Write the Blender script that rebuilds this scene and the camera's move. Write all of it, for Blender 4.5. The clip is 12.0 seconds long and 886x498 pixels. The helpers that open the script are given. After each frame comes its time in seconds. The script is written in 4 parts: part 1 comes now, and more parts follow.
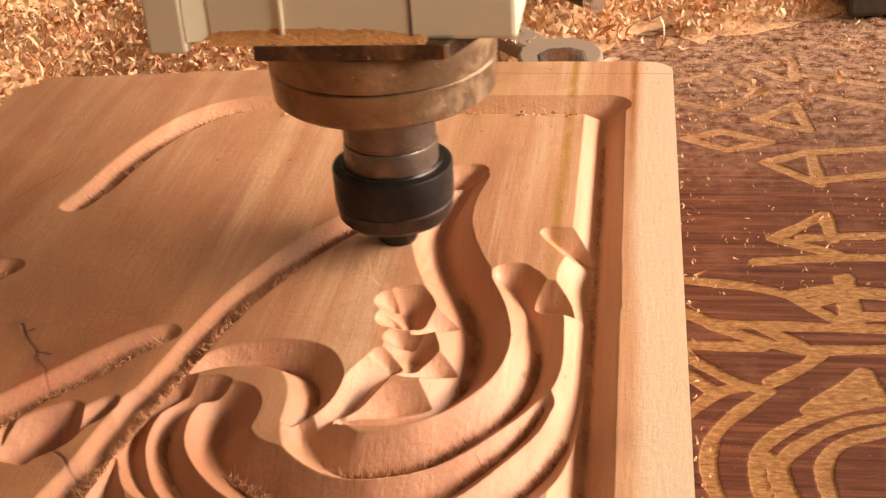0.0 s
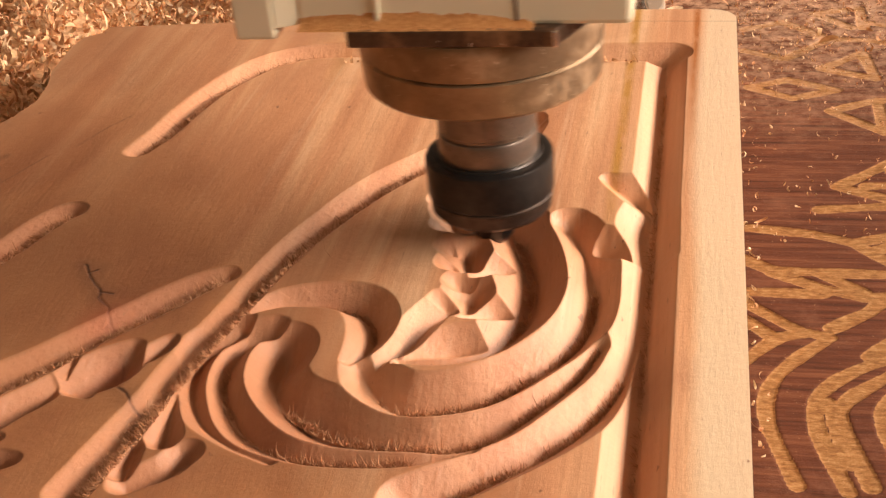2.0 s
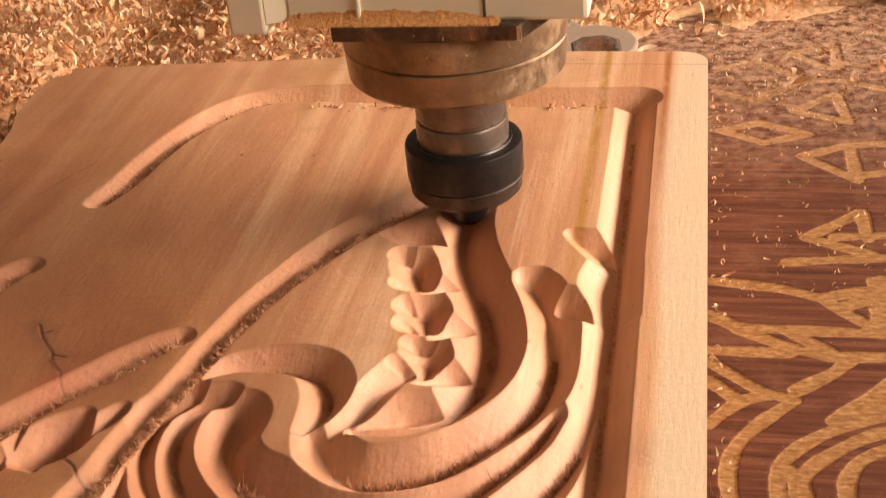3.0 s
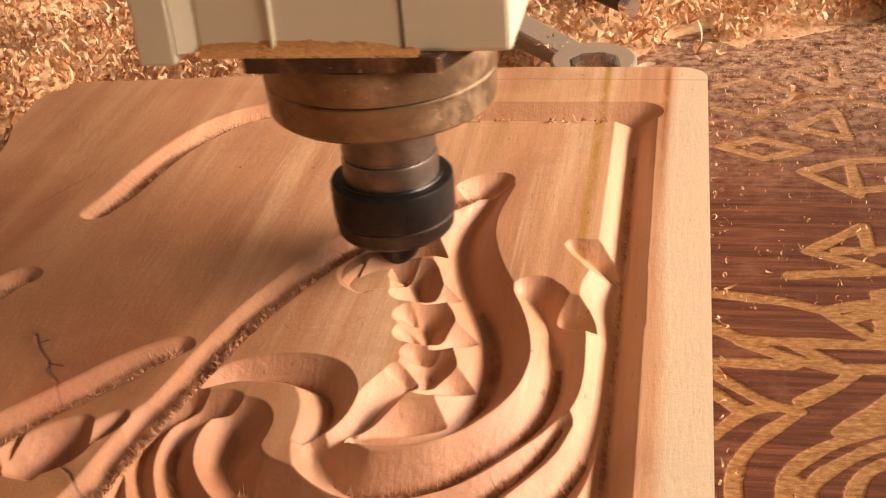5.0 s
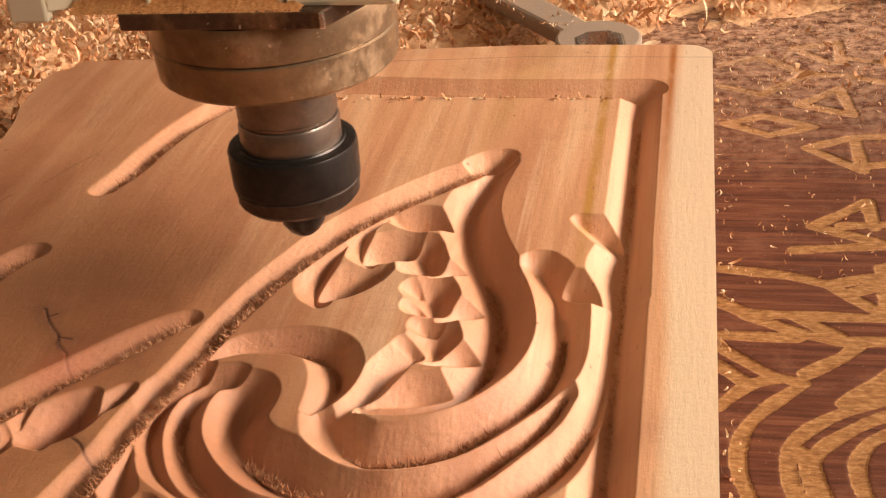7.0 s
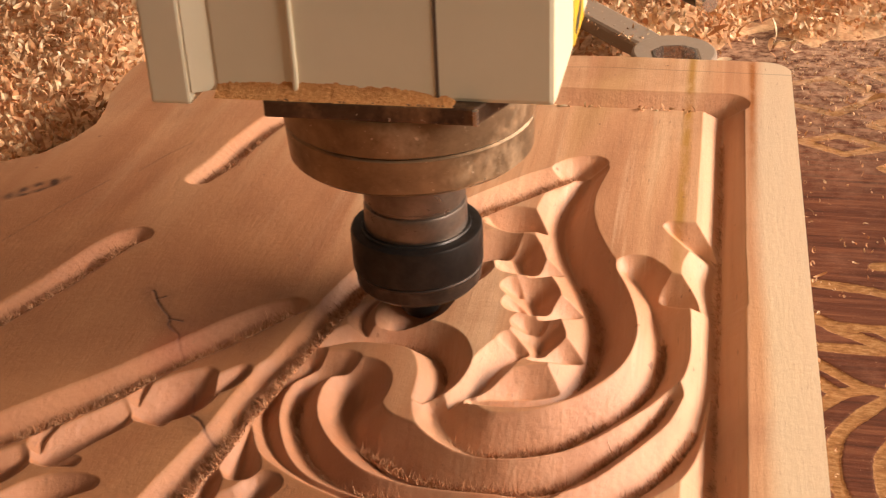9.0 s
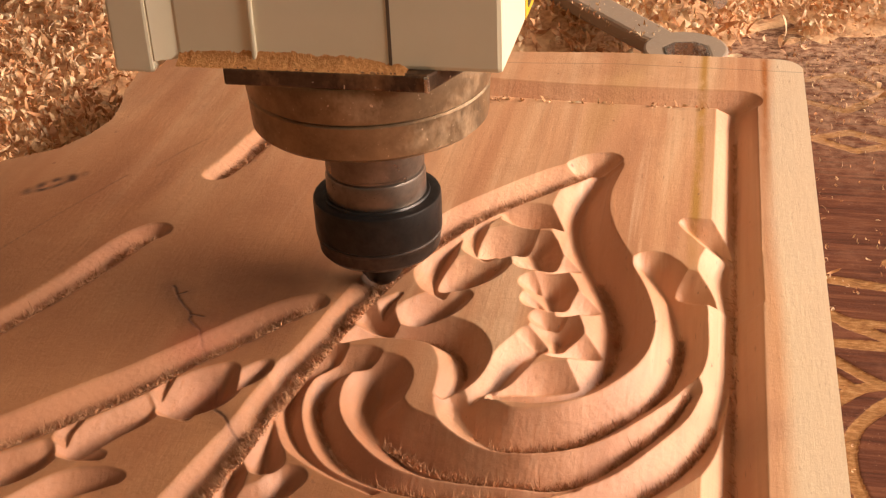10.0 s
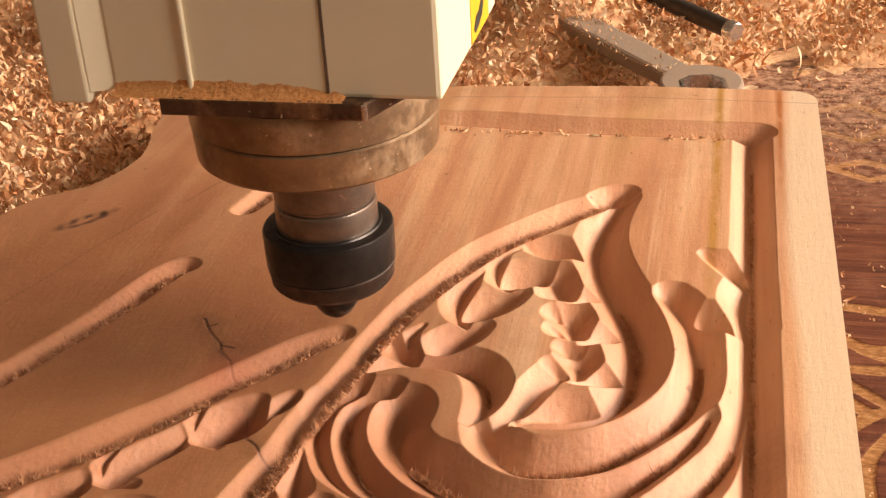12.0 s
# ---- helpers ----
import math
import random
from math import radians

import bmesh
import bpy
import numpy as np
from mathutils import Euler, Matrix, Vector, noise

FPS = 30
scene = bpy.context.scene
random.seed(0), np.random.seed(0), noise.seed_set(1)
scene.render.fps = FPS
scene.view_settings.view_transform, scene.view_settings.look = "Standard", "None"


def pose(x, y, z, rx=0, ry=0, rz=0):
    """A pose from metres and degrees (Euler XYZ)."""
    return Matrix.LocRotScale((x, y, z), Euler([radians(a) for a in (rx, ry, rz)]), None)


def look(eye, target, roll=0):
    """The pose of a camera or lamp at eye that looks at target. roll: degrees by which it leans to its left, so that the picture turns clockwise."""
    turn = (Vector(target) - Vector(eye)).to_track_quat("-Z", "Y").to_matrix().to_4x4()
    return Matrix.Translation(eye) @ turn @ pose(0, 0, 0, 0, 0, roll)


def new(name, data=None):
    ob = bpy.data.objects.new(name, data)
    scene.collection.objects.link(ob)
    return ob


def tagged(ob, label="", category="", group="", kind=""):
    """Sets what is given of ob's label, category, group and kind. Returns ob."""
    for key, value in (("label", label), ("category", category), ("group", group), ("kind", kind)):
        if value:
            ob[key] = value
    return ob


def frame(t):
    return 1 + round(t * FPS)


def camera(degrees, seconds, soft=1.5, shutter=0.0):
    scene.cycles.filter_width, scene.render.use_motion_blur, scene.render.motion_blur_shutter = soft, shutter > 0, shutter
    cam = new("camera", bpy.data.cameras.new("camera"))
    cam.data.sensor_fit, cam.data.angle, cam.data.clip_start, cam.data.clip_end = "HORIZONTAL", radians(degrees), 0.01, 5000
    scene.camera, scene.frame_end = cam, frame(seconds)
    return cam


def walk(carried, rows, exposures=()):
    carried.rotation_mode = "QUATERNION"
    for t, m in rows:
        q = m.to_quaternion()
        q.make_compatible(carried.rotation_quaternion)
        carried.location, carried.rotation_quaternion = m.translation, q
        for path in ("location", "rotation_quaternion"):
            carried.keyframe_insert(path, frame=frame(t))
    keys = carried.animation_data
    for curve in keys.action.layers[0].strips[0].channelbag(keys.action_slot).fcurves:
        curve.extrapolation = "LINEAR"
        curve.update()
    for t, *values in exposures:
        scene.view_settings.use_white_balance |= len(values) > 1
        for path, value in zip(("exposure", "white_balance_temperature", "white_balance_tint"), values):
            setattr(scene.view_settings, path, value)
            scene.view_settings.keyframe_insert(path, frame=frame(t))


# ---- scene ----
cam = camera(38.3, 12.0, soft=1.25, shutter=0.4)
PATH = [
    (0, (0.00423, -0.52231, 0.21888), (-0.29159, 1.19615, -0.76059), -4.012),
    (0.5, (0.00416, -0.52421, 0.21892), (-0.32040, 1.18564, -0.76651), -4.276),
    (1, (0.00719, -0.52195, 0.21639), (-0.34802, 1.17386, -0.78263), -4.751),
    (1.5, (0.00603, -0.52408, 0.21267), (-0.36838, 1.15831, -0.80192), -5.043),
    (2, (0.00558, -0.52577, 0.21402), (-0.38362, 1.14734, -0.81029), -5.329),
    (2.5, (0.00957, -0.51756, 0.21083), (-0.38306, 1.15235, -0.81738), -5.173),
    (3, (0.01549, -0.50891, 0.22441), (-0.36751, 1.17087, -0.79128), -5.328),
    (3.5, (0.01146, -0.51512, 0.22917), (-0.35569, 1.18003, -0.76666), -5.198),
    (5.5, (0.01132, -0.50905, 0.21476), (-0.35897, 1.19720, -0.76074), -4.793),
    (6, (0.01104, -0.51424, 0.21471), (-0.35860, 1.18445, -0.77414), -4.937),
    (6.5, (0.01183, -0.51389, 0.21739), (-0.36525, 1.18345, -0.77098), -5.099),
    (7, (0.01146, -0.51417, 0.21461), (-0.36468, 1.18061, -0.77849), -5.067),
    (7.5, (0.00863, -0.52055, 0.22189), (-0.37109, 1.17883, -0.76194), -4.863),
    (9.5, (-0.02321, -0.53279, 0.21831), (-0.40590, 1.16759, -0.76263), -2.311),
    (10, (-0.02394, -0.53505, 0.22165), (-0.40441, 1.16092, -0.76776), -2.500),
    (10.5, (-0.02263, -0.53722, 0.22599), (-0.40218, 1.16753, -0.74857), -2.605),
    (11, (-0.01934, -0.53760, 0.22782), (-0.39926, 1.17146, -0.73901), -2.886),
    (11.5, (-0.02109, -0.54486, 0.22977), (-0.41291, 1.16812, -0.72530), -3.356),
    (12, (-0.02281, -0.54442, 0.22721), (-0.43682, 1.16873, -0.71815), -3.498),
]
walk(cam, [(t, look(eye, target, roll)) for t, eye, target, roll in PATH],
     exposures=[(0, 0.06, 6700, 11), (3.5, 0.02, 6700, 11), (6, -0.05, 6700, 11), (10, -0.08, 6700, 11), (11.5, -0.01, 6700, 11), (12, 0.01, 6700, 11)])

# ---- light: low hazy sun, tinted sky and an unseen long window on the board's right side ----
SUN_EL, SUN_AZ = 24.0, 14.0  # degrees above the table; degrees from +x towards +y
world = bpy.data.worlds.new("workshop_sky")
world.use_nodes = True
scene.world = world
wn = world.node_tree.nodes
sky = wn.new("ShaderNodeTexSky")
sky.sky_type, sky.sun_disc = "NISHITA", False
sky.sun_elevation, sky.sun_rotation = radians(SUN_EL), radians(90 - SUN_AZ)
sky.dust_density = 6.0
# sky tinted orange-red to warm the fill light in the shade; tint chosen by eye
tint = wn.new("ShaderNodeMix")
tint.data_type, tint.blend_type = "RGBA", "MULTIPLY"
tint.inputs[0].default_value, tint.inputs[7].default_value = 1.0, (1.0, 0.54, 0.28, 1)
world.node_tree.links.new(sky.outputs[0], tint.inputs[6])
world.node_tree.links.new(tint.outputs[2], wn["Background"].inputs[0])
wn["Background"].inputs[1].default_value = 0.15
sun = new("sun", bpy.data.lights.new("sun", "SUN"))
sun.data.energy, sun.data.angle, sun.data.color = 0.6, radians(10.0), (1.0, 0.88, 0.775)
sun_way = Vector((math.cos(radians(SUN_EL)) * math.cos(radians(SUN_AZ)),
                  math.cos(radians(SUN_EL)) * math.sin(radians(SUN_AZ)), math.sin(radians(SUN_EL))))
sun.matrix_world = look(sun_way * 3, (0, 0, 0))
# unseen long window, inferred from the broad light at right; lamp in its opening
WIN = (1.50, -0.90, 1.90, 0.47, 0.86)  # x, y from and to, z from and to
win = new("window_light", bpy.data.lights.new("window_light", "AREA"))
win.data.shape, win.data.size, win.data.size_y = "RECTANGLE", WIN[2] - WIN[1], WIN[4] - WIN[3]
win.data.energy, win.data.color = 92.0, (1.0, 0.88, 0.775)
win.matrix_world = look((WIN[0], (WIN[1] + WIN[2]) / 2, (WIN[3] + WIN[4]) / 2), (0, (WIN[1] + WIN[2]) / 2, (WIN[3] + WIN[4]) / 2))

MM = 0.001
TABLE_Z = -0.030


# ---- materials ----
def material(name, rough=0.6, metal=0.0):
    m = bpy.data.materials.new(name)
    m.use_nodes = True
    nt = m.node_tree
    b = nt.nodes["Principled BSDF"]
    b.inputs["Roughness"].default_value, b.inputs["Metallic"].default_value = rough, metal
    return m, nt, b


def node(nt, kind, **inputs):
    n = nt.nodes.new("ShaderNode" + kind)
    for key, value in inputs.items():
        n.inputs[key.replace("_", " ")].default_value = value
    return n


def coords(nt, scale=(1, 1, 1)):
    tc = nt.nodes.new("ShaderNodeTexCoord")
    mp = node(nt, "Mapping", Scale=scale)
    nt.links.new(tc.outputs["Object"], mp.inputs["Vector"])
    return mp.outputs[0]


def noise_of(nt, vec, scale, detail=4.0, rough=0.55, dist=0.0):
    n = node(nt, "TexNoise", Scale=scale, Detail=detail, Roughness=rough, Distortion=dist)
    nt.links.new(vec, n.inputs["Vector"])
    return n.outputs[0]


def ramp(nt, fac, stops):
    r = nt.nodes.new("ShaderNodeValToRGB")
    e = r.color_ramp.elements
    while len(e) < len(stops):
        e.new(0.5)
    for el, (p, c) in zip(e, stops):
        el.position, el.color = p, (*c, 1)
    nt.links.new(fac, r.inputs[0])
    return r.outputs[0]


def grey(nt, fac, a, b):
    m = node(nt, "MapRange")
    m.inputs[1].default_value, m.inputs[2].default_value = a, b
    nt.links.new(fac, m.inputs[0])
    return m.outputs[0]


def mix(nt, fac, a, b, blend="MIX"):
    m = nt.nodes.new("ShaderNodeMix")
    m.data_type, m.blend_type = "RGBA", blend
    for socket, v in ((m.inputs[0], fac), (m.inputs[6], a), (m.inputs[7], b)):
        if hasattr(v, "is_output"):
            nt.links.new(v, socket)
        else:
            socket.default_value = v if isinstance(v, float) else (*v, 1)
    return m.outputs[2]


def bump(nt, b, height, strength, dist, under=None):
    n = node(nt, "Bump", Strength=strength, Distance=dist)
    nt.links.new(height, n.inputs["Height"])
    if under:
        nt.links.new(under, n.inputs["Normal"])
    nt.links.new(n.outputs[0], b.inputs["Normal"])
    return n.outputs[0]


def mat_board():
    m, nt, b = material("planed_hardwood", 0.5)
    long = coords(nt, (1, 0.07, 0.5))
    band = noise_of(nt, long, 30, 3, 0.55, 1.0)
    col = ramp(nt, band, [(0.30, (0.44, 0.185, 0.078)), (0.45, (0.61, 0.31, 0.158)), (0.53, (0.69, 0.395, 0.212)), (0.68, (0.81, 0.565, 0.345))])
    streak = noise_of(nt, coords(nt, (1, 0.03, 0.3)), 150, 3, 0.6, 0.2)
    col = mix(nt, grey(nt, streak, 0.48, 0.90), col, (0.48, 0.23, 0.115))
    col = mix(nt, 0.15, col, (0.62, 0.36, 0.225))
    hair = noise_of(nt, coords(nt, (1, 0.018, 0.3)), 520, 3, 0.65, 0.1)
    col = mix(nt, grey(nt, hair, 0.54, 1.05), col, (0.40, 0.185, 0.085))
    pale = noise_of(nt, coords(nt, (1, 0.022, 0.3)), 260, 2, 0.6, 0.1)
    col = mix(nt, grey(nt, pale, 0.60, 1.10), col, (0.90, 0.70, 0.48))
    # olive mineral streaks along the grain
    olive = noise_of(nt, coords(nt, (1, 0.10, 0.3)), 16, 3, 0.5, 0.5)
    col = mix(nt, grey(nt, olive, 0.56, 0.76), col, (0.46, 0.27, 0.09))
    stain = noise_of(nt, coords(nt, (1, 1, 1)), 14, 5, 0.6)
    col = mix(nt, grey(nt, stain, 0.5, 0.85), col, (0.40, 0.19, 0.10))
    # narrow ochre pitch streaks beside the frame groove and on the rail
    sep = nt.nodes.new("ShaderNodeSeparateXYZ")
    tc = nt.nodes.new("ShaderNodeTexCoord")
    nt.links.new(tc.outputs["Object"], sep.inputs[0])
    for x0, half, c, lim in ((-0.0232, 0.0028, (0.48, 0.25, 0.06), -0.17), (0.0035, 0.0022, (0.40, 0.14, 0.035), -0.11)):
        s1 = node(nt, "Math"); s1.operation = "SUBTRACT"; s1.inputs[1].default_value = x0
        nt.links.new(sep.outputs[0], s1.inputs[0])
        s2 = node(nt, "Math"); s2.operation = "ABSOLUTE"
        nt.links.new(s1.outputs[0], s2.inputs[0])
        near = node(nt, "MapRange"); near.inputs[1].default_value, near.inputs[2].default_value = half, half * 0.2
        nt.links.new(s2.outputs[0], near.inputs[0])
        fade = node(nt, "MapRange"); fade.inputs[1].default_value, fade.inputs[2].default_value = lim, lim + 0.05
        nt.links.new(sep.outputs[1], fade.inputs[0])
        blot = noise_of(nt, coords(nt, (1, 0.35, 1)), 140, 4, 0.65)
        f = node(nt, "Math"); f.operation = "MULTIPLY"
        nt.links.new(near.outputs[0], f.inputs[0]); nt.links.new(grey(nt, blot, 0.28, 0.5), f.inputs[1])
        f2 = node(nt, "Math"); f2.operation = "MULTIPLY"
        nt.links.new(f.outputs[0], f2.inputs[0]); nt.links.new(fade.outputs[0], f2.inputs[1])
        col = mix(nt, f2.outputs[0], col, c)
    sap = nt.nodes.new("ShaderNodeAttribute"); sap.attribute_name = "sapwood"
    col = mix(nt, sap.outputs["Fac"], col, mix(nt, 0.78, col, (0.78, 0.64, 0.45)))
    # redder figured heartwood on the left, darkened further for the shade lying there
    heart_shade = nt.nodes.new("ShaderNodeAttribute"); heart_shade.attribute_name = "heartwood_shade"
    cloud = noise_of(nt, coords(nt, (1, 0.55, 1)), 17, 6, 0.62, 1.3)
    figured = ramp(nt, cloud, [(0.25, (0.15, 0.058, 0.025)), (0.42, (0.255, 0.108, 0.05)), (0.55, (0.31, 0.142, 0.064)), (0.75, (0.41, 0.205, 0.098))])
    dark = mix(nt, 0.8, mix(nt, 1.0, col, (0.72, 0.56, 0.45), "MULTIPLY"), figured)
    col = mix(nt, heart_shade.outputs["Fac"], col, dark)
    mark = nt.nodes.new("ShaderNodeAttribute"); mark.attribute_name = "mark"
    col = mix(nt, mark.outputs["Fac"], col, (0.07, 0.03, 0.018))
    red = nt.nodes.new("ShaderNodeAttribute"); red.attribute_name = "gum"
    col = mix(nt, red.outputs["Fac"], col, (0.36, 0.10, 0.05))
    fleck = noise_of(nt, coords(nt, (1, 0.6, 1)), 240, 2, 0.5)
    col = mix(nt, grey(nt, fleck, 0.735, 0.77), col, (0.26, 0.115, 0.055))
    # cuts coloured redder, standing for the warm shade on their dark walls
    cut_redness = nt.nodes.new("ShaderNodeAttribute"); cut_redness.attribute_name = "cut_redness"
    col = mix(nt, cut_redness.outputs["Fac"], col, mix(nt, 0.3, col, (0.70, 0.35, 0.215)))
    # pores
    pore = noise_of(nt, coords(nt, (1, 0.12, 1)), 900, 2, 0.5)
    col = mix(nt, grey(nt, pore, 0.67, 0.82), col, (0.36, 0.18, 0.10))
    nt.links.new(col, b.inputs["Base Color"])
    fine = noise_of(nt, coords(nt, (1, 0.12, 1)), 700, 4, 0.65)
    n1 = bump(nt, b, fine, 0.24, 0.0006)
    rough = noise_of(nt, coords(nt), 380, 6, 0.75)
    bump(nt, b, rough, 0.34, 0.0006, n1)
    nt.links.new(ramp(nt, stain, [(0.3, (0.42,) * 3), (0.7, (0.6,) * 3)]), b.inputs["Roughness"])
    return m


def mat_table():
    m, nt, b = material("film_faced_plywood", 0.82)
    tc = nt.nodes.new("ShaderNodeTexCoord")
    sep = nt.nodes.new("ShaderNodeSeparateXYZ")
    nt.links.new(tc.outputs["Object"], sep.inputs[0])
    grain = noise_of(nt, coords(nt, (0.05, 1, 1)), 330, 4, 0.6, 0.3)
    film = ramp(nt, grain, [(0.3, (0.055, 0.017, 0.008)), (0.5, (0.115, 0.036, 0.016)), (0.72, (0.20, 0.075, 0.035))])
    scuff = noise_of(nt, coords(nt), 30, 6, 0.7)
    film = mix(nt, grey(nt, scuff, 0.52, 0.85), film, (0.24, 0.105, 0.06))
    b.inputs["Specular IOR Level"].default_value = 0.2
    core_n = noise_of(nt, coords(nt, (0.6, 1.6, 1)), 420, 6, 0.75)
    core = ramp(nt, core_n, [(0.3, (0.15, 0.06, 0.018)), (0.5, (0.31, 0.15, 0.052)), (0.7, (0.50, 0.29, 0.125))])
    deep = node(nt, "MapRange")
    deep.inputs[1].default_value, deep.inputs[2].default_value = -0.00012, -0.0003
    nt.links.new(sep.outputs[2], deep.inputs[0])
    col = mix(nt, deep.outputs[0], film, core)
    dust = noise_of(nt, coords(nt), 900, 3, 0.7)
    col = mix(nt, grey(nt, dust, 0.66, 0.76), col, (0.55, 0.34, 0.19))
    # fine sawdust lies thicker towards the heap
    far = node(nt, "MapRange")
    far.inputs[1].default_value, far.inputs[2].default_value = -0.04, 0.17
    nt.links.new(sep.outputs[1], far.inputs[0])
    veil = node(nt, "Math"); veil.operation = "MULTIPLY"
    nt.links.new(far.outputs[0], veil.inputs[0]); nt.links.new(grey(nt, noise_of(nt, coords(nt), 160, 5, 0.7), 0.38, 0.62), veil.inputs[1])
    col = mix(nt, veil.outputs[0], col, (0.66, 0.42, 0.27))
    nt.links.new(col, b.inputs["Base Color"])
    n1 = bump(nt, b, grain, 0.25, 0.0004)
    bump(nt, b, core_n, 0.45, 0.0009, n1)
    return m


def mat_chip():
    m, nt, b = material("wood_shavings", 0.75)
    geo = nt.nodes.new("ShaderNodeNewGeometry")
    col = ramp(nt, geo.outputs["Random Per Island"], [(0.0, (0.58, 0.28, 0.12)), (0.3, (0.78, 0.45, 0.22)), (0.65, (0.87, 0.61, 0.35)), (1.0, (0.92, 0.76, 0.51))])
    n = noise_of(nt, coords(nt), 300, 3)
    col = mix(nt, grey(nt, n, 0.4, 0.8), col, (0.46, 0.20, 0.10))
    nt.links.new(col, b.inputs["Base Color"])
    b.inputs["Subsurface Weight"].default_value = 0.0
    return m


def mat_metal(name, base, dark, rough, metal=0.9, scale=120, dustc=None, dust=(0.6, 0.8)):
    m, nt, b = material(name, rough, metal)
    n = noise_of(nt, coords(nt), scale, 6, 0.7)
    col = mix(nt, grey(nt, n, 0.35, 0.7), dark, base)
    if dustc:
        d = noise_of(nt, coords(nt, (1, 1, 0.7)), scale * 0.35, 6, 0.75)
        f = grey(nt, d, *dust)
        col = mix(nt, f, col, dustc)
        col = mix(nt, grey(nt, noise_of(nt, coords(nt), 800, 2), 0.71, 0.75), col, (0.85, 0.68, 0.48))
        inv = node(nt, "MapRange"); inv.inputs[3].default_value, inv.inputs[4].default_value = metal, 0.0
        nt.links.new(f, inv.inputs[0]); nt.links.new(inv.outputs[0], b.inputs["Metallic"])
    nt.links.new(col, b.inputs["Base Color"])
    nt.links.new(ramp(nt, n, [(0.3, (min(1, rough + 0.15),) * 3), (0.7, (max(0.08, rough - 0.08),) * 3)]), b.inputs["Roughness"])
    bump(nt, b, n, 0.12, 0.0004)
    return m


def mat_plain(name, c1, c2, rough, scale=60, metal=0.0, bumps=0.1):
    m, nt, b = material(name, rough, metal)
    n = noise_of(nt, coords(nt), scale, 5, 0.6)
    nt.links.new(mix(nt, grey(nt, n, 0.3, 0.7), c1, c2), b.inputs["Base Color"])
    bump(nt, b, n, bumps, 0.0006)
    return m


M_BOARD, M_TABLE, M_CHIP = mat_board(), mat_table(), mat_chip()
M_NUT = mat_metal("black_oxide_steel", (0.055, 0.05, 0.047), (0.03, 0.027, 0.025), 0.33, 0.75, 200)
M_SKIRT = mat_metal("browned_steel", (0.10, 0.076, 0.062), (0.055, 0.042, 0.035), 0.45, 0.75, 200)
M_STEEL = mat_metal("turned_steel", (0.30, 0.25, 0.21), (0.19, 0.15, 0.12), 0.32, 0.9, 150)
M_NOSE = mat_metal("tarnished_spindle_nose", (0.46, 0.33, 0.20), (0.25, 0.17, 0.10), 0.34, 0.75, 70, (0.60, 0.43, 0.27), (0.55, 0.68))
M_PLATE = mat_metal("dirty_steel_plate", (0.16, 0.10, 0.06), (0.07, 0.04, 0.025), 0.45, 0.6, 90, (0.42, 0.22, 0.10), (0.5, 0.7))
M_CREAM = mat_plain("cream_enamel", (0.86, 0.79, 0.57), (0.91, 0.84, 0.62), 0.38, 30, 0.0, 0.03)
M_SEAM = mat_plain("seam_shadow_gap", (0.10, 0.07, 0.045), (0.16, 0.11, 0.07), 0.7)
M_DUST = mat_plain("orange_sawdust", (0.58, 0.24, 0.07), (0.80, 0.42, 0.16), 0.9, 900, 0.0, 1.0)
M_YELLOW = mat_plain("yellow_vinyl", (0.75, 0.47, 0.02), (0.8, 0.52, 0.03), 0.4)
M_BLACK = mat_plain("black_print", (0.02, 0.02, 0.02), (0.03, 0.03, 0.03), 0.5)
M_WRENCH = mat_metal("dusty_chrome", (0.55, 0.52, 0.48), (0.35, 0.31, 0.27), 0.35, 0.9, 300, (0.36, 0.28, 0.21), (0.18, 0.42))
M_CHROME = mat_metal("bright_steel", (0.80, 0.76, 0.70), (0.62, 0.56, 0.50), 0.2, 0.95, 300)
M_IRON = mat_plain("dark_iron", (0.045, 0.035, 0.03), (0.09, 0.07, 0.055), 0.55, 90, 0.5)
M_FLOOR = mat_plain("workshop_concrete", (0.16, 0.13, 0.11), (0.24, 0.20, 0.17), 0.85, 4)
M_WALL = mat_plain("workshop_plaster", (0.42, 0.33, 0.25), (0.50, 0.40, 0.31), 0.9, 2)
M_FIBRE = mat_plain("torn_fibre", (0.36, 0.15, 0.065), (0.66, 0.37, 0.20), 0.85, 500)


# ---- mesh helpers ----
def mesh_from(name, verts, faces, mat, smooth=True):
    me = bpy.data.meshes.new(name)
    me.from_pydata(verts, [], faces)
    me.materials.append(mat)
    if smooth:
        me.polygons.foreach_set("use_smooth", [True] * len(me.polygons))
    me.update()
    return me


def grid_mesh(name, X, Y, Z, mat):
    ny, nx = X.shape
    me = bpy.data.meshes.new(name)
    co = np.stack([X, Y, Z], -1).reshape(-1, 3).astype(np.float32)
    i = np.arange(ny * nx).reshape(ny, nx)
    q = np.stack([i[:-1, :-1], i[:-1, 1:], i[1:, 1:], i[1:, :-1]], -1).reshape(-1, 4)
    me.vertices.add(len(co)); me.vertices.foreach_set("co", co.ravel())
    me.loops.add(q.size); me.loops.foreach_set("vertex_index", q.ravel().astype(np.int32))
    me.polygons.add(len(q)); me.polygons.foreach_set("loop_start", (np.arange(len(q)) * 4).astype(np.int32))
    me.polygons.foreach_set("use_smooth", np.ones(len(q), bool))
    me.materials.append(mat)
    me.update(calc_edges=True)
    me.validate()
    return me


def part(name, bm, mat, parent, label=""):
    me = bpy.data.meshes.new(name)
    bm.to_mesh(me)
    bm.free()
    me.materials.append(mat)
    ob = new(name, me)
    ob.parent = parent
    if label:
        ob["label"] = label
    return ob


def part_mesh(name, me, parent, label=""):
    ob = new(name, me)
    ob.parent = parent
    if label:
        ob["label"] = label
    return ob


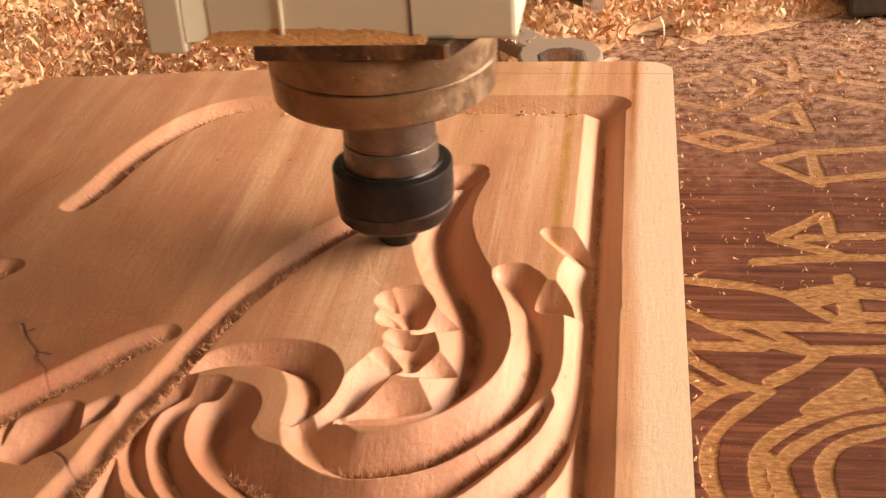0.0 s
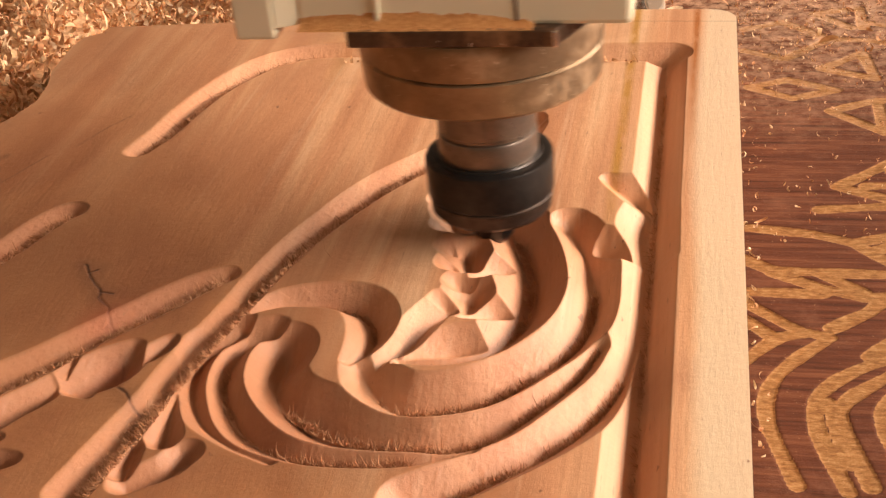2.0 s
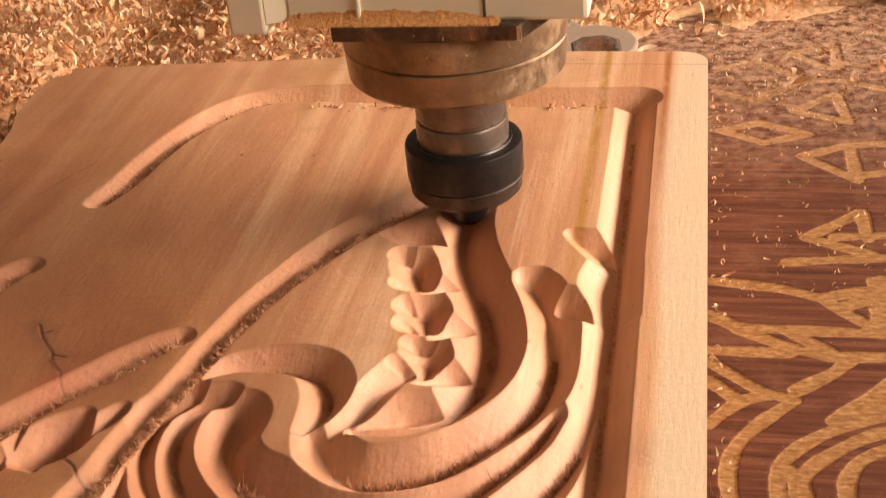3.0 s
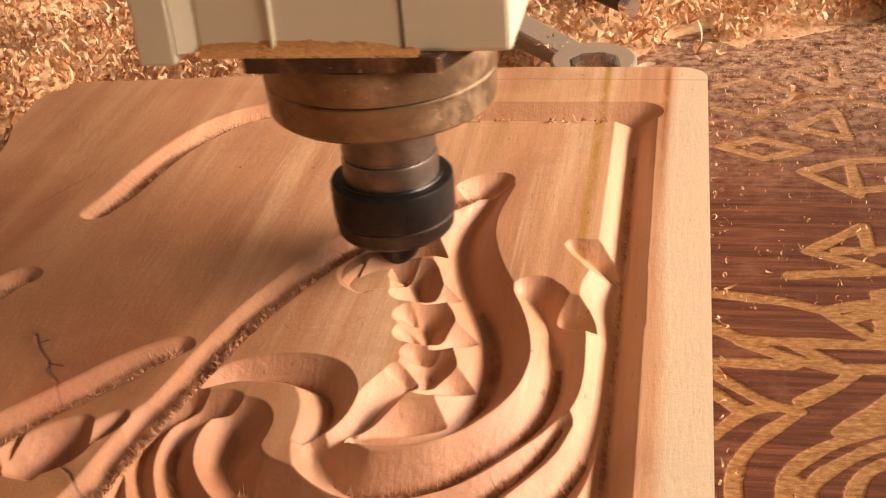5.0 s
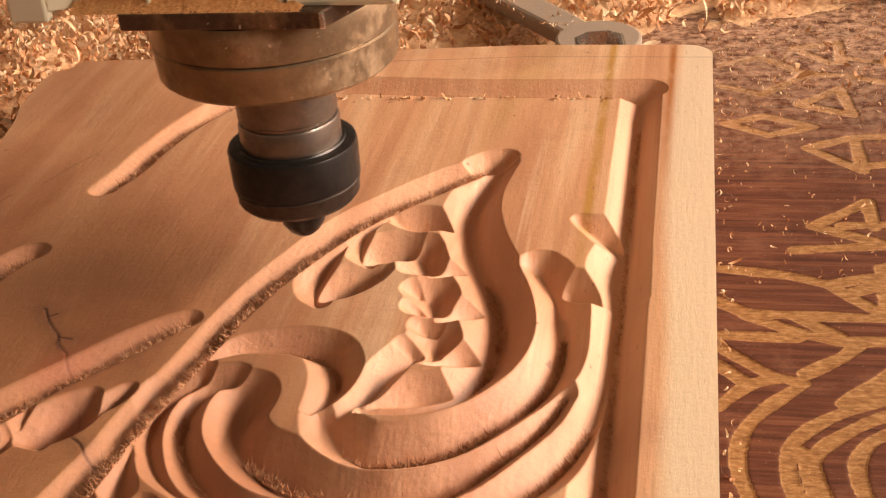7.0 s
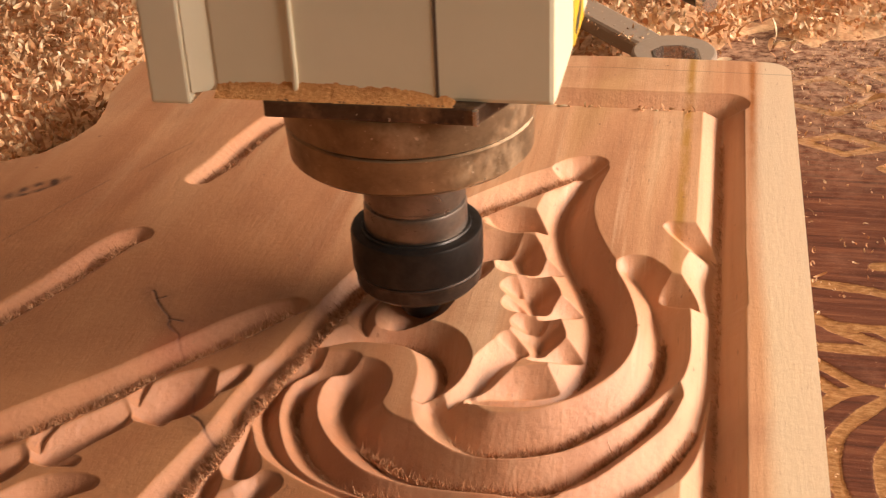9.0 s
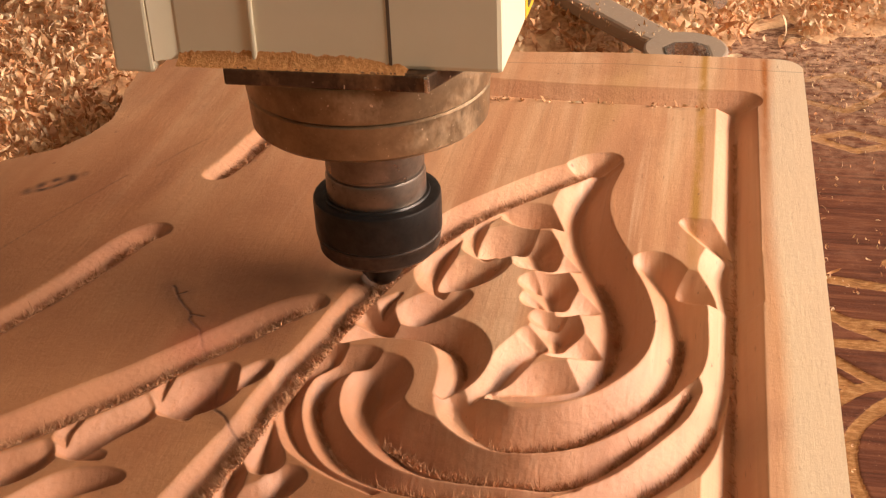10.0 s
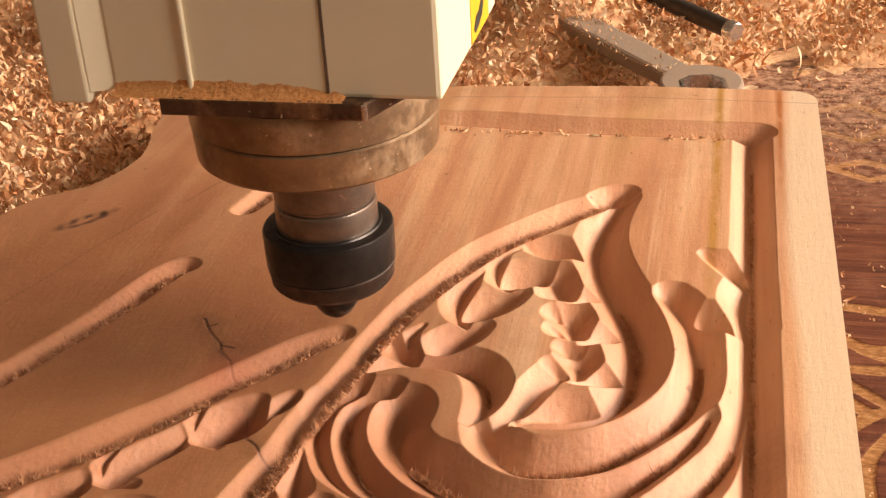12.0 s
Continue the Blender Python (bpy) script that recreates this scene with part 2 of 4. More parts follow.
def lathe(profile, n=72):
    """A body turned round z from (radius, height) pairs, with smooth sides and crisp shoulders."""
    bm = bmesh.new()
    rings = []
    for r, z in profile:
        rings.append([bm.verts.new((r * math.cos(2 * math.pi * k / n), r * math.sin(2 * math.pi * k / n), z)) for k in range(n)])
    for a, b in zip(rings, rings[1:]):
        for k in range(n):
            f = bm.faces.new((a[k], a[(k + 1) % n], b[(k + 1) % n], b[k]))
            f.smooth = True
    bm.faces.new(rings[0][::-1]); bm.faces.new(rings[-1])
    bmesh.ops.recalc_face_normals(bm, faces=bm.faces)
    for e in bm.edges:
        if len(e.link_faces) == 2 and e.calc_face_angle(0) > 0.5:
            e.smooth = False
    return bm


def box(x0, x1, y0, y1, z0, z1, bevel=0.0, seg=2):
    bm = bmesh.new()
    bmesh.ops.create_cube(bm, size=1.0)
    for v in bm.verts:
        v.co = Vector(((x0 + x1) / 2 + v.co.x * (x1 - x0), (y0 + y1) / 2 + v.co.y * (y1 - y0), (z0 + z1) / 2 + v.co.z * (z1 - z0)))
    if bevel:
        bmesh.ops.bevel(bm, geom=list(bm.edges), offset=bevel, segments=seg, affect="EDGES", profile=0.5)
    return bm


def prism(outline, z0, z1, bevel=0.0):
    """An outline (x, y) pulled up from z0 to z1."""
    bm = bmesh.new()
    lo = [bm.verts.new((x, y, z0)) for x, y in outline]
    f = bm.faces.new(lo)
    top = bmesh.ops.extrude_face_region(bm, geom=[f])
    for v in top["geom"]:
        if isinstance(v, bmesh.types.BMVert):
            v.co.z = z1
    bmesh.ops.recalc_face_normals(bm, faces=bm.faces)
    if bevel:
        bmesh.ops.bevel(bm, geom=list(bm.edges), offset=bevel, segments=2, affect="EDGES", profile=0.5)
    return bm


def spline(points, step):
    """Catmull-Rom through rows of numbers, resampled at about that step."""
    p = np.array(points, float)
    if len(p) == 1:
        return p
    p = np.vstack([2 * p[0] - p[1], p, 2 * p[-1] - p[-2]])
    out = []
    for a, b, c, d in zip(p, p[1:], p[2:], p[3:]):
        n = max(2, int(np.linalg.norm((c - b)[:2]) / step))
        for u in np.linspace(0, 1, n, endpoint=False):
            out.append(0.5 * (2 * b + (c - a) * u + (2 * a - 5 * b + 4 * c - d) * u * u + (3 * b - a - 3 * c + d) * u ** 3))
    out.append(p[-2])
    return np.array(out)


# ---- the carved board: tool strokes (x, y, half width) in millimetres from the frame's outer corner ----
STROKES = {}
STROKES["arc"] = [(0 - 8, -10.4, 10.4), (-40, -10.4, 10.4), (-80, -9.8, 10.2), (-129.5, -6.3, 10), (-150.2, -6.0, 9.2), (-162.6, -7.5, 8.8), (-173.7, -11.8, 8.6), (-183.9, -20.5, 8.6), (-192.3, -34.4, 8.0), (-198.6, -50.8, 7.2), (-203.2, -70.5, 7.0), (-206.5, -91.6, 6.8), (-210.5, -107, 6.2)]
STROKES["rail"] = [(-8.6, -10.4, 8.6), (-8.6, -60, 8.6), (-8.6, -300, 8.6), (-8.6, -598, 8.6)]
STROKES["left_slot"] = [(-262, -262, 6.6), (-238.9, -210.4, 6.6), (-232.1, -193.8, 6.7), (-227.7, -180.6, 7.0), (-223.7, -167.6, 7.0), (-219.5, -158.5, 6.8), (-216.9, -155.5, 6.4)]
STROKES["lower_slot"] = [(-240, -301, 7.8), (-221.5, -282.6, 8.0), (-208.6, -270.7, 8.6), (-196.7, -257.7, 8.8), (-185.1, -244.6, 8.3), (-178.7, -235.5, 7.6), (-172.3, -227.2, 7.4), (-165.0, -218.4, 7.6), (-158.5, -209.8, 7.5), (-150.4, -200.2, 6.6), (-144.6, -195.0, 5.4)]
STROKES["band"] = [(-152, -300, 7), (-148.4, -282.8, 6.9), (-146.1, -271.4, 6.5), (-143.9, -259.8, 6.2), (-141.9, -246.8, 6.5), (-139.0, -232.5, 6.1), (-135.4, -215.8, 6.0), (-131.6, -196.1, 6.2), (-125.9, -174.7, 6.7), (-119.4, -158.1, 7.0), (-111.9, -141.0, 7.6), (-103.7, -126.8, 7.9), (-94.7, -115.4, 8.0), (-84.8, -104.1, 8.4), (-75.6, -93.7, 8.2), (-67.2, -85.9, 7.4)]
STROKES["hook"] = [(-66.6, -82.7, 7.5), (-62.4, -79.2, 8.2), (-58.8, -76.0, 6.6)]
STROKES["channel"] = [(-58.8, -80.6, 7.2), (-61.0, -90, 8.0), (-64.0, -104, 9.4), (-64.6, -118, 10.6), (-62.4, -132, 11.2), (-58.6, -145, 11.6), (-53.6, -158, 12.0), (-49.2, -170, 12.4), (-46.2, -182, 12.4), (-45.0, -195, 12.2), (-46.0, -207, 11.2), (-49.4, -218, 9.2), (-55, -228, 7.0), (-65, -234, 5.4), (-77.6, -236.5, 3.2)]
STROKES["sweep_a"] = [(-35.9, -154.6, 7.9), (-32.6, -160.5, 8.8), (-28.5, -173.0, 8.9), (-24.9, -191.2, 8.9), (-25.3, -207.4, 9.5), (-29.4, -221.0, 9.2), (-38.8, -234.4, 9.0), (-50.5, -245.9, 9.9), (-61.4, -251.1, 10.3), (-72.9, -252.4, 10.1), (-82.0, -247.4, 9.5), (-87.1, -240.7, 7.6), (-90.0, -237.6, 4.5)]
STROKES["sweep_b"] = [(-21.2, -224.2, 5.6), (-26.7, -236.8, 7.2), (-36.8, -251.3, 7.9), (-46.9, -261.6, 9.6), (-56.1, -267.0, 10.0), (-67.0, -268.3, 9.1), (-82.5, -266.6, 10.9), (-95.4, -262.2, 12.2), (-106.8, -254.6, 10.6), (-113.1, -244.8, 10.3), (-114.0, -232.3, 11.1), (-114.6, -227.3, 6.2)]
STROKES["sweep_d"] = [(-130.7, -222.8, 6.8), (-138.1, -232.3, 8.1), (-136.9, -248.7, 7.2), (-128.6, -265.2, 5.5), (-116.5, -276.5, 3.3), (-102.5, -283.1, 2.9)]
STROKES["sweep_e"] = [(-129, -214.5, 2.6), (-121.5, -208, 5.4), (-113, -205.6, 7.0), (-103, -205.0, 8.2), (-95.2, -207.8, 8.9), (-90.6, -215, 8.7), (-89.0, -223, 7.8), (-90, -231, 5.8), (-92.5, -238, 3)]
STROKES["sweep_c"] = [(-50.6, -272.6, 3.9), (-66.2, -278.4, 4.9), (-86.1, -279.0, 6.3), (-102.1, -276.5, 6.7), (-116.1, -267.3, 8.5), (-126.2, -252.5, 7.8), (-129.6, -238.7, 8.0), (-127.4, -226.8, 7.5), (-120.3, -223.4, 6.4)]
STROKES["sweep_k"] = [(-9.9, -186.7, 7.7), (-10.0, -212.4, 8.3), (-13.9, -235.9, 8.8), (-20.4, -250.9, 10.0), (-29.0, -264.2, 9.3), (-39.4, -275.6, 8.4), (-51.2, -285.7, 8.4), (-61.8, -294.5, 9.5)]
STROKES["leaf"] = [(-25.2, -166.5, 9.0), (-20.6, -169.1, 8.8), (-15.5, -174.3, 5.3), (-10.8, -178.1, 1.3)]
STROKES["bud"] = [(-24.8, -124.9, 4.0), (-20.6, -127.7, 6.5), (-13.0, -132.5, 10.3), (-9.5, -141.2, 9.4), (-10.4, -154.4, 10.7), (-9.0, -173.0, 9.6)]
STROKES["petal"] = [(-68.9, -206.8, 7.5), (-73.1, -212.9, 6.5), (-78.4, -227.7, 6.7), (-82.6, -233.8, 4.8), (-84.9, -238.8, 4.7)]
STROKES["cell_low"] = [(-62.5, -199.0, 10.0), (-63.0, -205.0, 8.0)]
STROKES["cell_mid"] = [(-68.0, -173.0, 10.4), (-66.4, -180.5, 9.4)]
STROKES["petal_mid"] = [(-67.2, -189.6, 1.0), (-63.0, -188.4, 3.6), (-56.6, -181.0, 8.6), (-50.0, -175.8, 8.0), (-44.5, -173.5, 3.0)]
STROKES["petal_low"] = [(-65.8, -213.1, 1.0), (-61.4, -211.0, 4.6), (-53.8, -205.2, 9.2), (-47.0, -203.0, 8.0), (-42.0, -201.5, 3.0)]
STROKES["cell_base"] = [(-82.5, -240.2, 0.8), (-74, -233.5, 4.0), (-64, -227, 8.4), (-54, -223.5, 7.4), (-46, -220, 3.6)]
for k, (x, y, w) in enumerate([(-73.4, -172.0, 6.6), (-71.4, -182.2, 6.6), (-67.0, -193.6, 6.4), (-69.6, -205.0, 6.6)]):
    STROKES["lobe_%d" % k] = [(x, y, w), (x + 2.6, y - 0.6, w)]
STROKES["bead_p"] = [(-175.5, -257.1, 1.5), (-173.6, -254.5, 5.9), (-167.3, -251.8, 10.0), (-162.4, -245.4, 10.1), (-159.9, -236.6, 4.2)]
STROKES["bead_q"] = [(-195.5, -279.7, 2.2), (-190.5, -277.0, 6.8), (-184.6, -268.5, 6.9), (-178.5, -260.3, 6.4), (-177.1, -255.0, 4.2)]
STROKES["bead_r"] = [(-212.3, -296.1, 5.4), (-205.5, -290.7, 7.8), (-200.0, -285.1, 6.6), (-198.1, -280.7, 4.4)]
STROKES["bead_s"] = [(-194, -305, 6), (-185.6, -294.8, 6.4), (-178.1, -290.8, 5.2), (-173.5, -289.6, 3.4)]
STROKES["bead_t"] = [(-155.4, -245.7, 1.6), (-152.7, -239.3, 4.3), (-149.8, -233.6, 3.7), (-148.9, -231.2, 2.1)]
STROKES["notch_p"] = [(-175.9, -244.0, 2.2), (-175.5, -251.1, 3.6), (-171.3, -257.5, 3.6), (-164.0, -260.5, 2.5)]
STROKES["notch_q"] = [(-194.1, -267.4, 1.7), (-195.4, -273.2, 3.4), (-190.7, -280.5, 3.8), (-181.9, -281.3, 2.6)]
STROKES["knob_a"] = [(-138.9, -256.1, 3.2), (-136.6, -267.5, 4.2), (-134.7, -276.6, 5.9)]
STROKES["knob_b"] = [(-126.4, -282.5, 5.6), (-130, -289, 5.6), (-138, -295, 5.6)]
STROKES["knob_c"] = [(-141.9, -281.2, 4.2), (-141, -291, 4.6)]
# strokes that the cutter makes during the shot, in their order, with the seconds at which it passes
LATE = [
    ("cell_top", [(-77.0, -146.0, 9.6), (-73.6, -155.5, 9.8)], 0.25, 0.75),
    ("petal_top", [(-72.1, -165.3, 1.0), (-69.0, -161.6, 4.3), (-64.8, -156.6, 7.8), (-59.0, -152.4, 7.2), (-54.5, -151.0, 3.0)], 0.25, 0.7),
    ("lobe_top", [(-82.0, -141.4, 6.2), (-80.0, -142.4, 6.2)], 0.9, 1.5),
    ("lobe_under", [(-77.6, -158.0, 6.6), (-74.6, -158.6, 6.6)], 1.6, 2.0),
    ("petal_cap", [(-93.4, -121.8, 1.2), (-88.3, -125.0, 6.4), (-80.2, -126.2, 9.8), (-71.6, -127.8, 6.6), (-64.3, -130.8, 1.8)], 2.6, 3.1),
    ("link_b", [(-95.5, -151.0, 7.0), (-90.5, -147.6, 10.6), (-84.1, -144.6, 10.4), (-79.6, -142.0, 5.2)], 4.6, 5.7),
    ("notch_b", [(-93.3, -126.4, 2.1), (-99.0, -135.0, 3.2), (-99.8, -143.4, 5.4), (-97.8, -151.5, 5.4), (-93.3, -156.6, 4.2)], 4.8, 5.7),
    ("link_c", [(-105.5, -176.0, 6.0), (-101.5, -171.6, 10.4), (-95.0, -165.7, 9.4), (-88.4, -160.9, 4.8)], 6.1, 6.5),
    ("notch_c", [(-104.1, -146.0, 1.7), (-107.8, -156.0, 4.6), (-109.5, -166.8, 7.0), (-107.7, -176.9, 5.9), (-103.7, -183.1, 3.9)], 6.1, 6.5),
    ("link_d", [(-113.5, -200.0, 3.4), (-109.2, -196.0, 7.8), (-103.6, -190.2, 8.4), (-98.0, -184.4, 5.0)], 7.7, 8.4),
    ("notch_d", [(-117.6, -186.2, 1.4), (-120.5, -192.4, 3.2), (-120.5, -198.5, 4.7), (-117.8, -204.0, 4.8), (-114.1, -207.6, 3.5)], 7.7, 8.4),
    ("link_e", [(-126.5, -196.0, 4.0), (-123, -200, 7.4), (-118, -203.5, 7.4), (-112.5, -206, 3.4)], 9.4, 9.9),
]


def left_edge(y):
    return np.interp(y, [-600, -200, -160, -140, -124, -107, -93, -78, -62, -45, -30, 0, 12, 24], [-345, -345, -345, -330, -312, -304, -286, -279, -276, -279, -284, -287.5, -286, -279])


def right_edge(y):
    r = 12.0
    d = np.clip(y - (40.0 - r), 0, r)
    return 20.6 - r + np.sqrt(r * r - d * d)


YS = np.concatenate([np.linspace(-600, -330, 40, endpoint=False), np.linspace(-330, -308, 20, endpoint=False), np.arange(-308, 34, 0.38), np.linspace(34, 40, 14)])
US = np.concatenate([np.linspace(0, 0.3, 120, endpoint=False), np.linspace(0.3, 1, 740)])
BX = left_edge(YS)[:, None] * (1 - US)[None, :] + right_edge(YS)[:, None] * US[None, :]
lift = np.clip((YS[:, None] - 10) / 30, 0, 1) * np.interp(BX, [-290, -255, -160, -60, 20], [-17, -14.5, -6.5, 0.5, -1.0])
BY = np.repeat(YS[:, None], len(US), 1) + lift


def vee(r, nose):
    """Depth across a cut, 1 in the middle and 0 at the rim: a vee with a rounded nose."""
    return np.clip(1 - (np.sqrt(r * r + nose * nose) - nose) / (math.sqrt(1 + nose * nose) - nose), 0, 1)


def cut(Z, points, nose=0.05, steep=0.9, most=11.0):
    """Lower Z wherever a pointed, round-nosed cutter of that half width passes."""
    for x, y, w in spline(points, 0.6):
        w = max(w, 0.8)
        depth = min(most, steep * w)
        j = np.where(np.abs(YS - y) < w + 2)[0]
        if not len(j):
            continue
        j0, j1 = max(0, j[0] - 1), j[-1] + 2
        row = BX[(j0 + j1) // 2 if (j0 + j1) // 2 < len(YS) else j0]
        i = np.where(np.abs(row - x) < w + 12)[0]
        if not len(i):
            continue
        s = (slice(j0, j1), slice(i[0], i[-1] + 1))
        r = np.hypot(BX[s] - x, BY[s] - y) / w
        Z[s] = np.minimum(Z[s], -depth * (vee(r, nose)))
    return Z


STEEP = {"left_slot": 0.58, "lower_slot": 0.58, "band": 0.66, "arc": 0.75}
BZ = np.zeros_like(BX)
for name, pts in STROKES.items():
    if name in STEEP:
        cut(BZ, pts, 0.06, STEEP[name])
    elif name == "rail":
        cut(BZ, pts, 0.05, 1.0)
    elif name.startswith("lobe"):
        cut(BZ, pts, 0.06, 0.85, 8.5)
    elif name.startswith("cell"):
        cut(BZ, pts, 0.08, 0.78, 9.0)
    else:
        cut(BZ, pts, 0.15 if name.startswith(("bead", "knob", "hook")) else 0.05)
STOCK = []
for name, pts, t0, t1 in LATE:
    before = BZ.copy()
    cut(BZ, pts, 0.05, 0.85, 9.0)
    STOCK.append((name, before, BZ.copy(), t0, t1))


def ragged(X, Y, amount, sx, sy, seed):
    """Smooth random height from a few dozen waves."""
    rng = np.random.default_rng(seed)
    out = np.zeros_like(X)
    for _ in range(28):
        a, b, p = rng.normal(0, sx), rng.normal(0, sy), rng.uniform(0, 6.28)
        out += np.sin(X * a + Y * b + p)
    return out * amount / 5.3


def surface(Z):
    """The cut surface with its tool chatter and slight warp, millimetres."""
    return Z + np.clip(-Z / 1.5, 0, 1) * ragged(BX, BY, 0.045, 1.6, 1.6, 3) + ragged(BX, BY, 0.05, 0.12, 0.05, 5)


def near_line(X, Y, pts):
    """Distance to a broken line, millimetres."""
    best = np.full(X.shape, 1e9)
    for (x0, y0), (x1, y1) in zip(pts, pts[1:]):
        dx, dy = x1 - x0, y1 - y0
        u = np.clip(((X - x0) * dx + (Y - y0) * dy) / (dx * dx + dy * dy), 0, 1)
        best = np.minimum(best, np.hypot(X - x0 - u * dx, Y - y0 - u * dy))
    return best


CRACKS = [[(-195, -192), (-192, -197), (-187, -203), (-184, -206), (-181, -212), (-176, -217), (-174, -222), (-171, -226)],
          [(-192, -197), (-189, -195)], [(-183, -208), (-178, -209)],
          [(-160, -252), (-156, -257), (-153, -259), (-149, -264), (-146, -266)], [(-163, -240), (-161, -246)]]
PENCIL = [[(-285, -222), (-268, -176), (-258.5, -146.3), (-246.4, -113.3)], [(20, 24), (-60, 26), (-150, 20)], [(-238, -105), (-232, -88), (-226, -76)]]


def grown(me, X, Y, Z):
    """Heartwood with the left side's painted shade, dark marks and gum as numbers on the board's points."""
    wob = ragged(X, Y, 6, 0.05, 0.02, 21)
    # heartwood and painted shade together, growing towards the lower left
    heart_shade = np.clip((-95 - X + wob + 0.55 * (-150 - Y)) / 75, 0, 1) * np.clip(0.86 + (-130 - Y) / 300, 0.62, 1)
    mark = np.zeros_like(X)
    for line in CRACKS:
        d = near_line(X + ragged(X, Y, 0.5, 0.8, 0.8, 22), Y, line)
        mark = np.maximum(mark, 0.95 * np.clip(1.2 - d / 0.75, 0, 1))
        mark = np.maximum(mark, 0.33 * np.clip(1 - d / 6.0, 0, 1))
    for line in PENCIL:
        mark = np.maximum(mark, 0.5 * np.clip(1.1 - near_line(X, Y, line) / 0.5, 0, 1))
    kn = np.hypot(((X + 273) * 0.75 - (Y + 124) * 0.66) / 3.2, ((X + 273) * 0.66 + (Y + 124) * 0.75) / 11.0)
    mark = np.maximum(mark, np.where(kn < 0.55, 0.35, 0.95 * np.clip((1.5 - kn) * 1.6, 0, 1) * (0.75 + 0.4 * np.sin(X * 0.9 + Y * 0.5))))
    gum = 0.8 * np.exp(-((X + 161) ** 2 + (Y + 246) ** 2) / 40) + 0.6 * np.exp(-((X + 174) ** 2 + (Y + 224) ** 2) / 90)
    sap = np.clip((X - 3 + 0.4 * wob) / 5, 0, 1)
    for name, v in (("sapwood", sap), ("heartwood_shade", heart_shade), ("mark", mark), ("gum", gum), ("cut_redness", np.clip(-Z / 0.8, 0, 1))):
        a = me.attributes.new(name, "FLOAT", "POINT")
        a.data.foreach_set("value", np.clip(v, 0, 1).ravel().astype(np.float32))


def build_board():
    Z = surface(BZ)
    # knot hole and split in the wild edge
    Z -= 0.9 * np.exp(-(((BX + 273) * 0.75 - (BY + 124) * 0.66) / 2.0) ** 2 - (((BX + 273) * 0.66 + (BY + 124) * 0.75) / 7.0) ** 2)
    for line in CRACKS:
        Z -= 0.2 * np.clip(1 - near_line(BX, BY, line) / 0.6, 0, 1)
    me = grid_mesh("carved_board", BX * MM, BY * MM, Z * MM, M_BOARD)
    grown(me, BX, BY, BZ)
    # edges and underside as a closed skirt
    bm = bmesh.new()
    bm.from_mesh(me)
    rim = [e for e in bm.edges if e.is_boundary]
    got = bmesh.ops.extrude_edge_only(bm, edges=rim)
    low = [v for v in got["geom"] if isinstance(v, bmesh.types.BMVert)]
    for v in low:
        v.co.z = TABLE_Z
    bmesh.ops.contextual_create(bm, geom=[e for e in bm.edges if e.is_boundary])
    bmesh.ops.recalc_face_normals(bm, faces=[f for f in bm.faces if f.calc_center_median().z < -0.009])
    for e in rim:
        e.smooth = False
    bm.to_mesh(me)
    bm.free()
    ob = new("carved_board", me)
    tagged(ob, "reddish hardwood board with half-milled scroll carving", "board")
    return ob


def build_stock():
    """The patches of wood that still stand at the start: each goes down under the cutter as it is milled away."""
    made = []
    for k, (name, before, after, t0, t1) in enumerate(STOCK):
        mask = (before - after) > 0.02
        for _ in range(4):
            grow = mask.copy()
            grow[1:] |= mask[:-1]; grow[:-1] |= mask[1:]; grow[:, 1:] |= mask[:, :-1]; grow[:, :-1] |= mask[:, 1:]
            mask = grow
        js, is_ = np.where(mask)
        s = (slice(js.min() - 1, js.max() + 2), slice(is_.min() - 1, is_.max() + 2))
        X, Y, T, mk = BX[s], BY[s], surface(before)[s] + 0.006 + 0.005 * k, mask[s]
        ny, nx = X.shape
        idx = -np.ones((ny, nx), int)
        quads = [(a, b) for a in range(ny - 1) for b in range(nx - 1) if mk[a, b] or mk[a + 1, b] or mk[a, b + 1] or mk[a + 1, b + 1]]
        verts, faces = [], []

        def vert(a, b):
            if idx[a, b] < 0:
                idx[a, b] = len(verts)
                h = T[a, b]
                verts.append((X[a, b] * MM, Y[a, b] * MM, h * MM))
            return idx[a, b]
        for a, b in quads:
            faces.append((vert(a, b), vert(a, b + 1), vert(a + 1, b + 1), vert(a + 1, b)))
        me = mesh_from("uncut_wood", verts, faces, M_BOARD)
        vv = np.array(verts) / MM
        grown(me, vv[:, 0], vv[:, 1], vv[:, 2])
        bm = bmesh.new()
        bm.from_mesh(me)
        rim = [e for e in bm.edges if e.is_boundary]
        got = bmesh.ops.extrude_edge_only(bm, edges=rim)
        for v in got["geom"]:
            if isinstance(v, bmesh.types.BMVert):
                v.co.z = -0.0115
        for e in rim:
            e.smooth = False
        bmesh.ops.contextual_create(bm, geom=[e for e in bm.edges if e.is_boundary])
        bm.to_mesh(me)
        bm.free()
        ob = new("uncut_wood", me)
        tagged(ob, "patch of uncut hardwood waiting for the cutter", "wood", "patches still to be milled")
        made.append((ob, t0, t1))
    return made


